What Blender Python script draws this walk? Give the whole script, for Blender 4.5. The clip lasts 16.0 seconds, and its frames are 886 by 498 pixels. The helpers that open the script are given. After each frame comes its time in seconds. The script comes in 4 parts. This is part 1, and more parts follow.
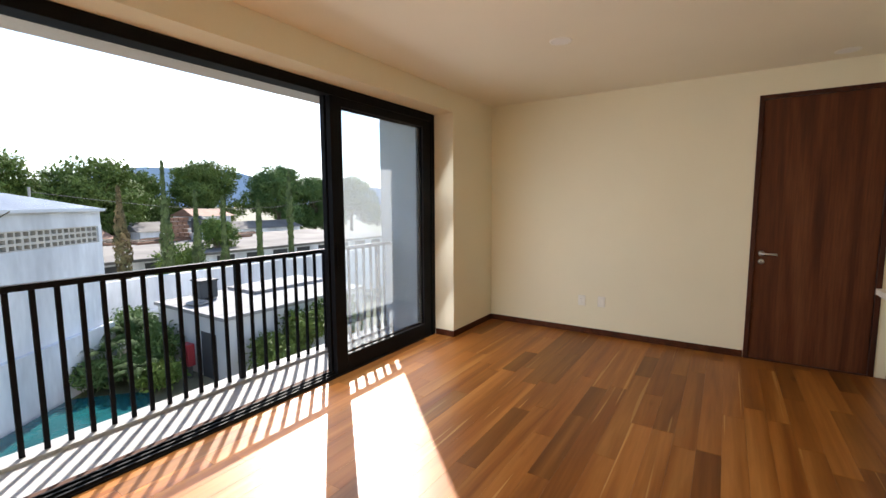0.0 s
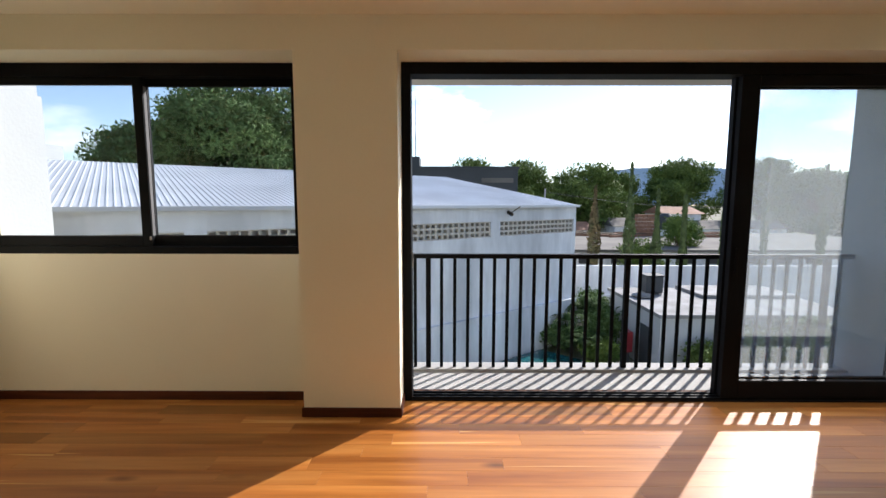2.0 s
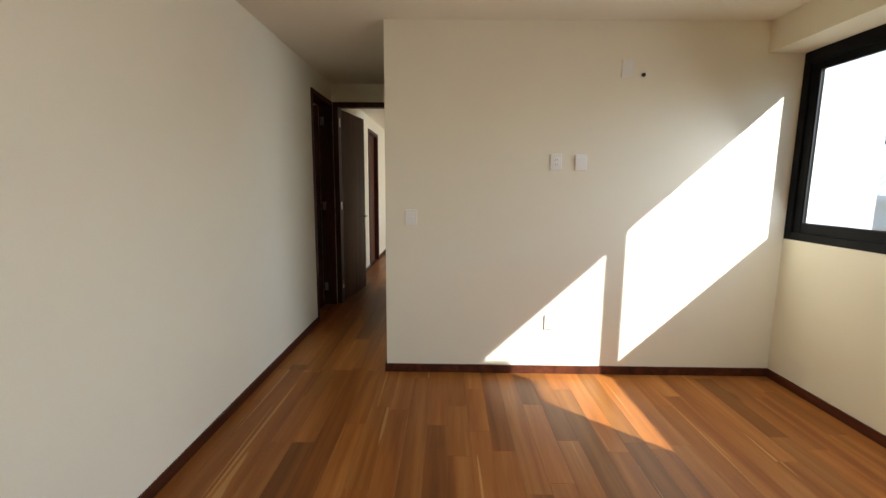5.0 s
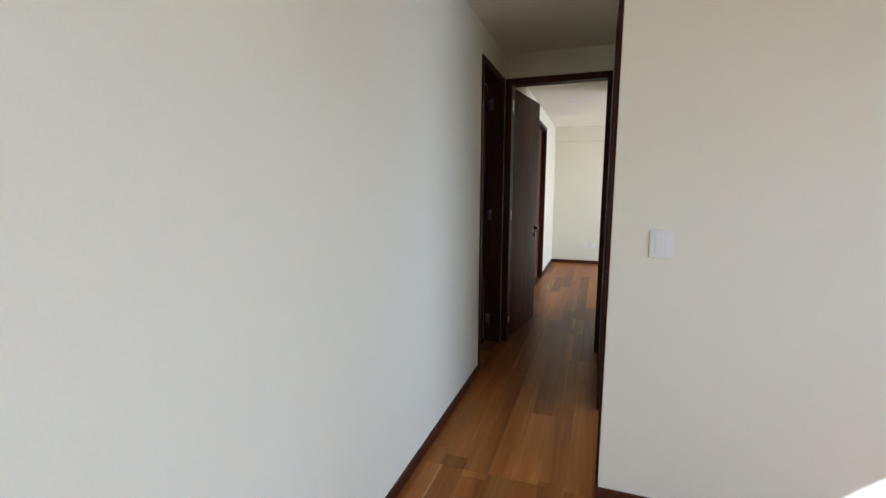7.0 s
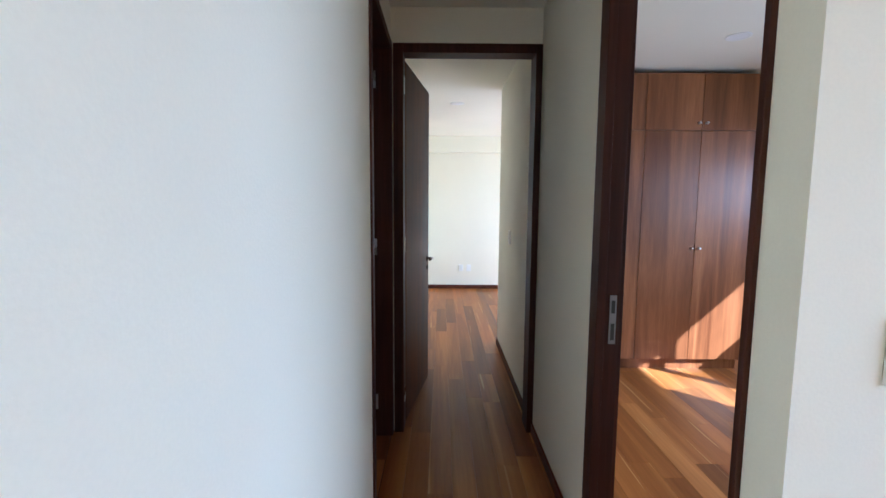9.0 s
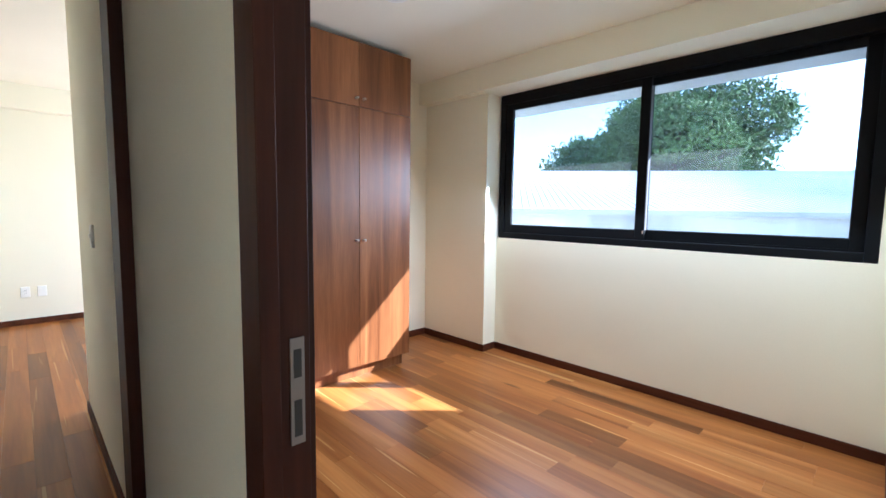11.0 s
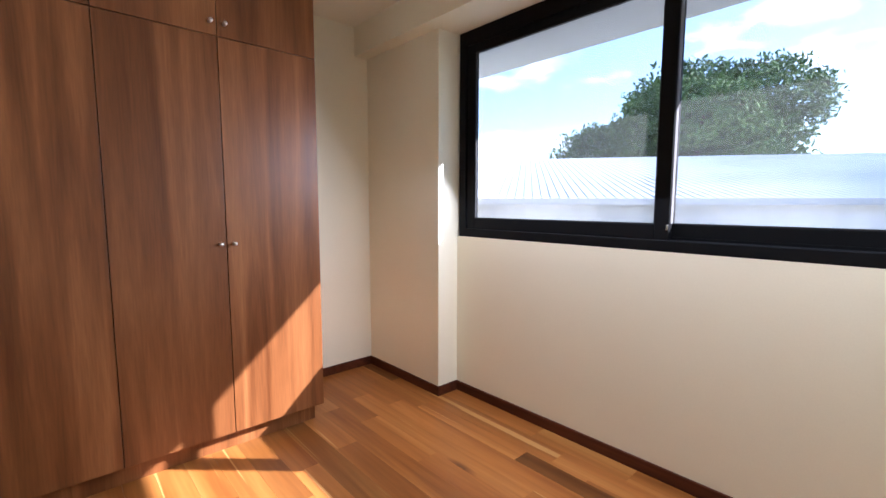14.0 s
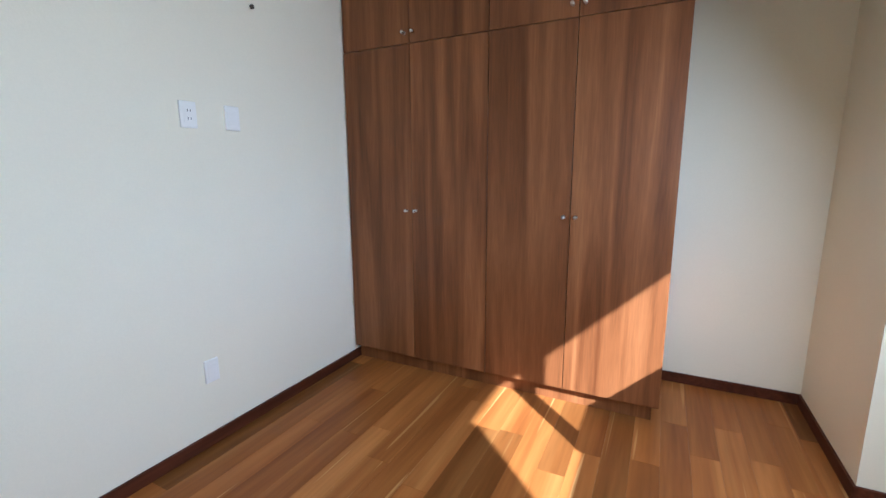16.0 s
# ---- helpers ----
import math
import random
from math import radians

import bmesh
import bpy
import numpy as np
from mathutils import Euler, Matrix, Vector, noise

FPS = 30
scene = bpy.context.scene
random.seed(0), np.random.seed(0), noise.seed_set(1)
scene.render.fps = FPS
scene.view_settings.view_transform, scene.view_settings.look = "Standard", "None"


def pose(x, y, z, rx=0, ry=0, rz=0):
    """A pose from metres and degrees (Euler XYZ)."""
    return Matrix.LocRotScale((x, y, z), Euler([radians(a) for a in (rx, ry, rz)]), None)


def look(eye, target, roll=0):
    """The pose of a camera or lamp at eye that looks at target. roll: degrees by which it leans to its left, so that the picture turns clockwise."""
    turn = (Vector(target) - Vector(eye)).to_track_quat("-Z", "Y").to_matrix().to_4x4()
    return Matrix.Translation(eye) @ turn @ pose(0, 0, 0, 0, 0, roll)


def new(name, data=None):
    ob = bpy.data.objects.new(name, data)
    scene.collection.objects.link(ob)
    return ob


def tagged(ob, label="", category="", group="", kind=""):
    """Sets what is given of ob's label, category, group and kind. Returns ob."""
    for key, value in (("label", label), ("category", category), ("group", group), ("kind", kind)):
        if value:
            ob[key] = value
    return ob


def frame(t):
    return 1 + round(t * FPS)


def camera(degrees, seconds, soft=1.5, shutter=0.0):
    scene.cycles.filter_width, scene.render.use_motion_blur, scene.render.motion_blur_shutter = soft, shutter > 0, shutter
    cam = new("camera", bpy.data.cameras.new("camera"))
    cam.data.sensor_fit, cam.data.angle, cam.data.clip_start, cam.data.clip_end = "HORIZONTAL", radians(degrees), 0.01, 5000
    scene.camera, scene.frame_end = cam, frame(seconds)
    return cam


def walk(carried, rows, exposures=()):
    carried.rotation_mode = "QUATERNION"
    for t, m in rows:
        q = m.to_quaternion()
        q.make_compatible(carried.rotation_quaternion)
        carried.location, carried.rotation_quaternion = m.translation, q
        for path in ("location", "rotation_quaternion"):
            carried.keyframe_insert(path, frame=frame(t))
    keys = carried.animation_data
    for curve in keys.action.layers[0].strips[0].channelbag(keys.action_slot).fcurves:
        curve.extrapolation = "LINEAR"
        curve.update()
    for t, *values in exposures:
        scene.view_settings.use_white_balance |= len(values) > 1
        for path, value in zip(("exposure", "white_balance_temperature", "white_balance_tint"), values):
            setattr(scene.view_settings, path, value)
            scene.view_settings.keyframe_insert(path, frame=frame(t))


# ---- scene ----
cam = camera(91.0, 16.0)
PATH = [
    (0, (0.269, 0.563, 1.477), (1.938, 1.646, 1.269), -0.3),
    (0.5, (0.32, 0.37, 1.501), (1.684, 1.817, 1.292), -0.1),
    (1, (0.464, 0.271, 1.494), (1.427, 2.011, 1.284), 0.0),
    (1.5, (0.6, 0.219, 1.478), (1.082, 2.148, 1.267), 0.2),
    (2, (0.743, 0.169, 1.477), (0.736, 2.158, 1.263), 0.1),
    (2.5, (0.85, 0.209, 1.464), (0.297, 2.119, 1.248), 0.1),
    (3, (0.945, 0.338, 1.458), (-0.123, 2.013, 1.232), 0.3),
    (3.5, (1.001, 0.444, 1.47), (-0.472, 1.775, 1.227), 0.4),
    (4, (0.996, 0.532, 1.446), (-0.751, 1.475, 1.203), 0.3),
    (4.5, (0.876, 0.655, 1.471), (-1.057, 1.087, 1.2), 0.4),
    (5, (0.663, 0.757, 1.473), (-1.316, 0.735, 1.186), 0.5),
    (5.2, (0.54, 0.726, 1.445), (-1.437, 0.594, 1.172), 0.6),
    (7.3, (-0.819, 0.086, 1.461), (-2.681, -0.59, 1.186), 0.1),
    (7.5, (-0.954, -0.013, 1.452), (-2.827, -0.663, 1.186), 0.5),
    (8, (-1.299, -0.243, 1.475), (-3.216, -0.762, 1.231), 0.4),
    (8.5, (-1.616, -0.358, 1.518), (-3.58, -0.662, 1.287), 0.2),
    (9, (-1.936, -0.319, 1.476), (-3.926, -0.314, 1.276), 0.4),
    (9.5, (-2.26, -0.249, 1.439), (-4.214, 0.138, 1.263), 0.4),
    (10, (-2.557, -0.177, 1.407), (-4.388, 0.609, 1.236), 0.4),
    (10.2, (-2.641, -0.147, 1.403), (-4.398, 0.792, 1.227), 0.5),
    (12.3, (-3.125, 0.41, 1.292), (-4.233, 2.066, 1.115), 0.3),
    (12.5, (-3.173, 0.494, 1.299), (-4.278, 2.15, 1.116), 0.2),
    (13, (-3.267, 0.709, 1.308), (-4.415, 2.335, 1.114), 0.2),
    (13.5, (-3.31, 0.956, 1.303), (-4.585, 2.485, 1.109), -0.0),
    (14, (-3.369, 1.232, 1.316), (-4.841, 2.57, 1.113), 0.1),
    (14.5, (-3.369, 1.488, 1.32), (-5.108, 2.453, 1.11), -0.0),
    (15, (-3.293, 1.732, 1.328), (-5.255, 2.026, 1.076), 0.1),
    (15.5, (-3.278, 2.052, 1.339), (-5.223, 1.712, 1.016), -0.2),
    (16, (-3.322, 2.353, 1.368), (-5.079, 1.466, 1.014), -0.3),
]
walk(cam, [(t, look(eye, target, roll)) for t, eye, target, roll in PATH],
     [(0, 2.05, 6600, 13), (1.0, 1.65, 6500, 11), (2.0, 1.45, 6400, 13), (3.0, 1.2, 6500, 15), (4.0, 1.65, 6700, 16), (5.2, 2.05, 5750, 11), (7.3, 2.6, 4950, 11), (8.5, 2.95, 4650, 13), (9.5, 3.2, 4550, 12),
      (10.2, 3.35, 4700, 10), (12.3, 3.1, 5250, 14), (14.0, 2.9, 5600, 21), (14.5, 2.8, 5700, 22), (15.3, 2.8, 5500, 15), (16, 2.85, 4900, 11)])

# ---- world, sun, exposure ----
SUN_WAY = Vector((-1.0, -1.07, -1.0)).normalized()
sun = new("sun", bpy.data.lights.new("sun", "SUN"))
sun.data.energy, sun.data.angle, sun.data.color = 3.1, radians(0.55), (1.0, 0.955, 0.89)
sun.matrix_world = look((20, 30, 25), Vector((20, 30, 25)) + SUN_WAY)
elevation = math.asin(-SUN_WAY.z)
world = bpy.data.worlds.new("sky")
scene.world = world
world.use_nodes = True
wn, wl = world.node_tree.nodes, world.node_tree.links
wn.clear()
sky = wn.new("ShaderNodeTexSky")
sky.sky_type, sky.sun_disc = "NISHITA", False
sky.dust_density, sky.ozone_density = 0.15, 2.5
sky.sun_elevation, sky.sun_rotation = elevation, math.atan2(-SUN_WAY.x, -SUN_WAY.y)
coord = wn.new("ShaderNodeTexCoord")
stretch = wn.new("ShaderNodeMapping")
stretch.inputs["Scale"].default_value = (1.0, 1.0, 2.6)
cloud = wn.new("ShaderNodeTexNoise")
cloud.inputs["Scale"].default_value, cloud.inputs["Detail"].default_value, cloud.inputs["Roughness"].default_value = 3.2, 9, 0.6
ramp = wn.new("ShaderNodeValToRGB")
ramp.color_ramp.elements[0].position, ramp.color_ramp.elements[1].position = 0.54, 0.70
white = wn.new("ShaderNodeMix")
white.data_type = "RGBA"
back = wn.new("ShaderNodeBackground")
back.inputs["Strength"].default_value = 0.104
wout = wn.new("ShaderNodeOutputWorld")
wl.new(coord.outputs["Generated"], stretch.inputs["Vector"])
wl.new(stretch.outputs["Vector"], cloud.inputs["Vector"])
wl.new(cloud.outputs["Fac"], ramp.inputs["Fac"])
wl.new(ramp.outputs["Color"], white.inputs["Factor"])
deep = wn.new("ShaderNodeHueSaturation")
deep.inputs["Saturation"].default_value, deep.inputs["Value"].default_value = 0.92, 0.82
wl.new(sky.outputs["Color"], deep.inputs["Color"])
wl.new(deep.outputs["Color"], white.inputs["A"])
pale = wn.new("ShaderNodeHueSaturation")
pale.inputs["Saturation"].default_value, pale.inputs["Value"].default_value = 0.2, 1.2
wl.new(sky.outputs["Color"], pale.inputs["Color"])
wl.new(pale.outputs["Color"], white.inputs["B"])
wl.new(white.outputs["Result"], back.inputs["Color"])
wl.new(back.outputs["Background"], wout.inputs["Surface"])


def sky_light(name, x0, x1, z0, z1, y, watts, down=20):
    """The sky's light through an opening: a lamp in the reveal that faces into the room and a little down, as the sky stands above."""
    a = new(name, bpy.data.lights.new(name, "AREA"))
    a.data.shape, a.data.size, a.data.size_y = "RECTANGLE", x1 - x0, z1 - z0
    a.data.energy, a.data.color = watts, (0.93, 0.97, 1.0)
    mid = Vector(((x0 + x1) / 2, y, (z0 + z1) / 2))
    a.matrix_world = look(mid, mid + Vector((0, -math.cos(radians(down)), -math.sin(radians(down)))))


for low in (0.1, 0.83, 1.56):
    sky_light("sky_light_balcony", 0.55, 4.2, low, low + 0.73, 3.12, 3.9, 30)
sky_light("sky_light_window", -2.5, -0.3, 1.3, 1.95, 3.12, 3.4, 34)
sky_light("sky_light_bedroom", -5.4, -3.0, 1.3, 1.95, 3.14, 6.0, 38)
sky_light("sky_light_far_room", -9.4, -6.7, 0.3, 2.3, 3.2, 9.0, 0)


# ---- materials ----
def material(name, colour, rough=0.6, metal=0.0, vary=0.0, scale=3.0, fine=60.0, bump=0.0, stretch=(1, 1, 1), dark=None, per_object=0.0, spots=0.0, coat=0.0, spec=0.5):
    """A surface with broad stains, fine grain and relief. dark: the colour that the broad pattern runs to."""
    m = bpy.data.materials.new(name)
    m.use_nodes = True
    n, l = m.node_tree.nodes, m.node_tree.links
    b = n["Principled BSDF"]
    b.inputs["Roughness"].default_value, b.inputs["Metallic"].default_value = rough, metal
    b.inputs["Coat Weight"].default_value = coat
    b.inputs["Specular IOR Level"].default_value = spec
    tc, mp = n.new("ShaderNodeTexCoord"), n.new("ShaderNodeMapping")
    mp.inputs["Scale"].default_value = stretch
    l.new(tc.outputs["Object"], mp.inputs["Vector"])
    vec = mp.outputs["Vector"]
    info = n.new("ShaderNodeObjectInfo")
    if per_object:
        off, add = n.new("ShaderNodeVectorMath"), n.new("ShaderNodeVectorMath")
        off.operation = "SCALE"
        comb = n.new("ShaderNodeCombineXYZ")
        for k in "XYZ":
            l.new(info.outputs["Random"], comb.inputs[k])
        l.new(comb.outputs[0], off.inputs[0])
        off.inputs["Scale"].default_value = 37.0
        l.new(vec, add.inputs[0])
        l.new(off.outputs[0], add.inputs[1])
        vec = add.outputs[0]
    big, small = n.new("ShaderNodeTexNoise"), n.new("ShaderNodeTexNoise")
    big.inputs["Scale"].default_value, big.inputs["Detail"].default_value = scale, 4
    small.inputs["Scale"].default_value, small.inputs["Detail"].default_value = fine, 3
    l.new(vec, big.inputs["Vector"])
    l.new(vec, small.inputs["Vector"])
    mix, mix2 = n.new("ShaderNodeMix"), n.new("ShaderNodeMix")
    mix.data_type = mix2.data_type = "RGBA"
    other = dark or tuple(c * (1 - vary) for c in colour)
    mix.inputs["A"].default_value, mix.inputs["B"].default_value = (*colour, 1), (*other, 1)
    r = n.new("ShaderNodeValToRGB")
    r.color_ramp.elements[0].position, r.color_ramp.elements[1].position = 0.36, 0.66
    l.new(big.outputs["Fac"], r.inputs["Fac"])
    l.new(r.outputs["Color"], mix.inputs["Factor"])
    mix2.blend_type = "MULTIPLY"
    fr = n.new("ShaderNodeMapRange")
    fr.inputs["To Min"].default_value, fr.inputs["To Max"].default_value = 1 - max(vary, 0.03), 1 + max(vary, 0.03)
    l.new(small.outputs["Fac"], fr.inputs["Value"])
    l.new(mix.outputs["Result"], mix2.inputs["A"])
    l.new(fr.outputs["Result"], mix2.inputs["B"])
    mix2.inputs["Factor"].default_value = 1.0
    out = mix2.outputs["Result"]
    if per_object:
        hv, vr = n.new("ShaderNodeHueSaturation"), n.new("ShaderNodeMapRange")
        vr.inputs["To Min"].default_value, vr.inputs["To Max"].default_value = 1 - per_object, 1 + per_object
        l.new(info.outputs["Random"], vr.inputs["Value"])
        l.new(vr.outputs["Result"], hv.inputs["Value"])
        l.new(out, hv.inputs["Color"])
        out = hv.outputs["Color"]
    l.new(out, b.inputs["Base Color"])
    rr = n.new("ShaderNodeMapRange")
    rr.inputs["To Min"].default_value, rr.inputs["To Max"].default_value = max(rough - 0.08, 0.03), min(rough + 0.08, 1)
    l.new(big.outputs["Fac"], rr.inputs["Value"])
    l.new(rr.outputs["Result"], b.inputs["Roughness"])
    if bump:
        bp = n.new("ShaderNodeBump")
        bp.inputs["Strength"].default_value, bp.inputs["Distance"].default_value = bump, 0.01
        l.new(small.outputs["Fac"], bp.inputs["Height"])
        l.new(bp.outputs["Normal"], b.inputs["Normal"])
    return m


def wood(name, light, mid, dark, along=0, rough=0.35, tint=0.25, wave=6.0, coat=0.0, density=11.0, sap=None, island=False, spec=0.5, depth=0.18, boards=False):
    """Timber with long grain along one axis and figure; each piece gets a tone and cut of its own."""
    m = bpy.data.materials.new(name)
    m.use_nodes = True
    n, l = m.node_tree.nodes, m.node_tree.links
    b = n["Principled BSDF"]
    b.inputs["Coat Weight"].default_value = coat
    b.inputs["Coat Roughness"].default_value = 0.25
    b.inputs["Specular IOR Level"].default_value = spec
    tc, mp = n.new("ShaderNodeTexCoord"), n.new("ShaderNodeMapping")
    own = n.new("ShaderNodeNewGeometry").outputs["Random Per Island"] if island else n.new("ShaderNodeObjectInfo").outputs["Random"]
    s = [density, density, density]
    s[along] = density * 0.055
    mp.inputs["Scale"].default_value = s
    comb, off, add = n.new("ShaderNodeCombineXYZ"), n.new("ShaderNodeVectorMath"), n.new("ShaderNodeVectorMath")
    for k in "XYZ":
        l.new(own, comb.inputs[k])
    off.operation = "SCALE"
    off.inputs["Scale"].default_value = 61.0
    l.new(comb.outputs[0], off.inputs[0])
    l.new(tc.outputs["Object"], mp.inputs["Vector"])
    l.new(mp.outputs["Vector"], add.inputs[0])
    l.new(off.outputs[0], add.inputs[1])
    broad, grain = n.new("ShaderNodeTexNoise"), n.new("ShaderNodeTexNoise")
    broad.inputs["Scale"].default_value, broad.inputs["Detail"].default_value, broad.inputs["Distortion"].default_value = 1.0, 5, 0.9
    grain.inputs["Scale"].default_value, grain.inputs["Detail"].default_value = wave, 6
    l.new(add.outputs[0], broad.inputs["Vector"])
    l.new(add.outputs[0], grain.inputs["Vector"])
    ramp1 = n.new("ShaderNodeValToRGB")
    e = ramp1.color_ramp.elements
    e[0].position, e[0].color = 0.28, (*dark, 1)
    e[1].position, e[1].color = 0.72, (*light, 1)
    k = e.new(0.5)
    k.color = (*mid, 1)
    l.new(broad.outputs["Fac"], ramp1.inputs["Fac"])
    gr = n.new("ShaderNodeMapRange")
    gr.inputs["From Min"].default_value, gr.inputs["From Max"].default_value = 0.3, 0.7
    gr.inputs["To Min"].default_value, gr.inputs["To Max"].default_value = 1 - 1.2 * depth, 1 + depth
    l.new(grain.outputs["Fac"], gr.inputs["Value"])
    mul = n.new("ShaderNodeMix")
    mul.data_type, mul.blend_type = "RGBA", "MULTIPLY"
    mul.inputs["Factor"].default_value = 1.0
    l.new(ramp1.outputs["Color"], mul.inputs["A"])
    l.new(gr.outputs["Result"], mul.inputs["B"])
    base = mul.outputs["Result"]
    if sap:
        streak, sr, sm = n.new("ShaderNodeTexNoise"), n.new("ShaderNodeValToRGB"), n.new("ShaderNodeMix")
        streak.inputs["Scale"].default_value, streak.inputs["Detail"].default_value, streak.inputs["Distortion"].default_value = 3.6, 2, 0.4
        slow = n.new("ShaderNodeVectorMath")
        slow.operation = "MULTIPLY"
        slow.inputs[1].default_value = [0.45 if k == along else 1.0 for k in range(3)]
        l.new(add.outputs[0], slow.inputs[0])
        l.new(slow.outputs[0], streak.inputs["Vector"])
        sr.color_ramp.elements[0].position, sr.color_ramp.elements[1].position = 0.68, 0.70
        sr.color_ramp.elements[1].color = (0.75, 0.75, 0.75, 1)
        l.new(streak.outputs["Fac"], sr.inputs["Fac"])
        sm.data_type = "RGBA"
        sm.inputs["B"].default_value = (*sap, 1)
        l.new(base, sm.inputs["A"])
        l.new(sr.outputs["Color"], sm.inputs["Factor"])
        base = sm.outputs["Result"]
    hv, vr = n.new("ShaderNodeHueSaturation"), n.new("ShaderNodeMapRange")
    vr.inputs["To Min"].default_value, vr.inputs["To Max"].default_value = 1 - tint, 1 + tint
    l.new(own, vr.inputs["Value"])
    tone = vr.outputs["Result"]
    if boards:
        # knots: small dark eyes drawn out along the grain
        eye, spot, knot, long_way = n.new("ShaderNodeTexVoronoi"), n.new("ShaderNodeMapRange"), n.new("ShaderNodeMix"), n.new("ShaderNodeVectorMath")
        long_way.operation = "MULTIPLY"
        long_way.inputs[1].default_value = [6.0 if k == along else 1.0 for k in range(3)]
        l.new(add.outputs[0], long_way.inputs[0])
        l.new(long_way.outputs[0], eye.inputs["Vector"])
        eye.inputs["Scale"].default_value = 0.42
        spot.inputs["From Min"].default_value, spot.inputs["From Max"].default_value = 0.02, 0.085
        spot.inputs["To Min"].default_value, spot.inputs["To Max"].default_value = 0.72, 0.0
        l.new(eye.outputs["Distance"], spot.inputs["Value"])
        knot.data_type = "RGBA"
        knot.inputs["B"].default_value = (0.05, 0.014, 0.005, 1)
        l.new(base, knot.inputs["A"])
        l.new(spot.outputs["Result"], knot.inputs["Factor"])
        base = knot.outputs["Result"]
        # most boards near one tone, about one in seven clearly darker
        pick, step = n.new("ShaderNodeMath"), n.new("ShaderNodeValToRGB")
        pick.operation = "FRACT"
        spread = n.new("ShaderNodeMath")
        spread.operation, spread.inputs[1].default_value = "MULTIPLY", 17.3
        l.new(own, spread.inputs[0])
        l.new(spread.outputs[0], pick.inputs[0])
        se = step.color_ramp.elements
        se[0].position, se[0].color = 0.13, (0.6, 0.58, 0.56, 1)
        se[1].position, se[1].color = 0.17, (1, 1, 1, 1)
        l.new(pick.outputs[0], step.inputs["Fac"])
        both = n.new("ShaderNodeMath")
        both.operation = "MULTIPLY"
        l.new(tone, both.inputs[0])
        l.new(step.outputs["Color"], both.inputs[1])
        tone = both.outputs[0]
    l.new(tone, hv.inputs["Value"])
    l.new(base, hv.inputs["Color"])
    l.new(hv.outputs["Color"], b.inputs["Base Color"])
    rr = n.new("ShaderNodeMapRange")
    rr.inputs["To Min"].default_value, rr.inputs["To Max"].default_value = rough - 0.07, rough + 0.1
    l.new(broad.outputs["Fac"], rr.inputs["Value"])
    l.new(rr.outputs["Result"], b.inputs["Roughness"])
    bp = n.new("ShaderNodeBump")
    bp.inputs["Strength"].default_value, bp.inputs["Distance"].default_value = 0.08, 0.002
    l.new(grain.outputs["Fac"], bp.inputs["Height"])
    l.new(bp.outputs["Normal"], b.inputs["Normal"])
    return m


def glass(name, haze=0.0, tint=1.0):
    """Clear pane: straight through with a Fresnel reflection; haze is dust that catches the sun."""
    m = bpy.data.materials.new(name)
    m.use_nodes = True
    n, l = m.node_tree.nodes, m.node_tree.links
    n.clear()
    out, clear, shine, fres, mix = (n.new("ShaderNodeOutputMaterial"), n.new("ShaderNodeBsdfTransparent"), n.new("ShaderNodeBsdfGlossy"), n.new("ShaderNodeLayerWeight"), n.new("ShaderNodeMixShader"))
    clear.inputs["Color"].default_value = (0.95 * tint, 0.97 * tint, 0.975 * tint, 1)
    shine.inputs["Roughness"].default_value = 0.01
    fres.inputs["Blend"].default_value = 0.5
    power, scaled = n.new("ShaderNodeMath"), n.new("ShaderNodeMath")
    power.operation, scaled.operation = "POWER", "MULTIPLY_ADD"
    power.inputs[1].default_value, scaled.inputs[1].default_value, scaled.inputs[2].default_value = 5.0, 0.9, 0.025
    l.new(fres.outputs["Facing"], power.inputs[0])
    l.new(power.outputs[0], scaled.inputs[0])
    l.new(scaled.outputs[0], mix.inputs[0])
    l.new(shine.outputs[0], mix.inputs[2])
    if haze:
        dust, veil, nz, mr, tc = n.new("ShaderNodeBsdfTranslucent"), n.new("ShaderNodeMixShader"), n.new("ShaderNodeTexNoise"), n.new("ShaderNodeMapRange"), n.new("ShaderNodeTexCoord")
        dust.inputs["Color"].default_value = (0.9, 0.92, 0.95, 1)
        nz.inputs["Scale"].default_value, nz.inputs["Detail"].default_value = 2.5, 5
        mr.inputs["To Min"].default_value, mr.inputs["To Max"].default_value = haze * 0.6, haze * 1.4
        l.new(tc.outputs["Object"], nz.inputs["Vector"])
        l.new(nz.outputs["Fac"], mr.inputs["Value"])
        l.new(mr.outputs["Result"], veil.inputs[0])
        l.new(clear.outputs[0], veil.inputs[1])
        l.new(dust.outputs[0], veil.inputs[2])
        l.new(veil.outputs[0], mix.inputs[1])
    else:
        l.new(clear.outputs[0], mix.inputs[1])
    l.new(mix.outputs[0], out.inputs["Surface"])
    return m


PLASTER = material("cream_wall_paint", (0.86, 0.81, 0.63), 0.75, vary=0.03, scale=1.2, fine=140, bump=0.05)
CEILING = material("ceiling_paint", (0.86, 0.815, 0.67), 0.8, vary=0.03, scale=1.0, fine=120, bump=0.05)
PLANK_LOOK = dict(light=(0.44, 0.188, 0.047), mid=(0.31, 0.112, 0.0235), dark=(0.18, 0.055, 0.011), spec=0.2, along=0, rough=0.33, density=5.5, wave=9, depth=0.1, boards=True, sap=(0.52, 0.28, 0.09))
PLANK = wood("oiled_floor_planks", tint=0.15, **PLANK_LOOK)
PLANK_REST = wood("oiled_floor_planks_joined", tint=0.15, island=True, **PLANK_LOOK)
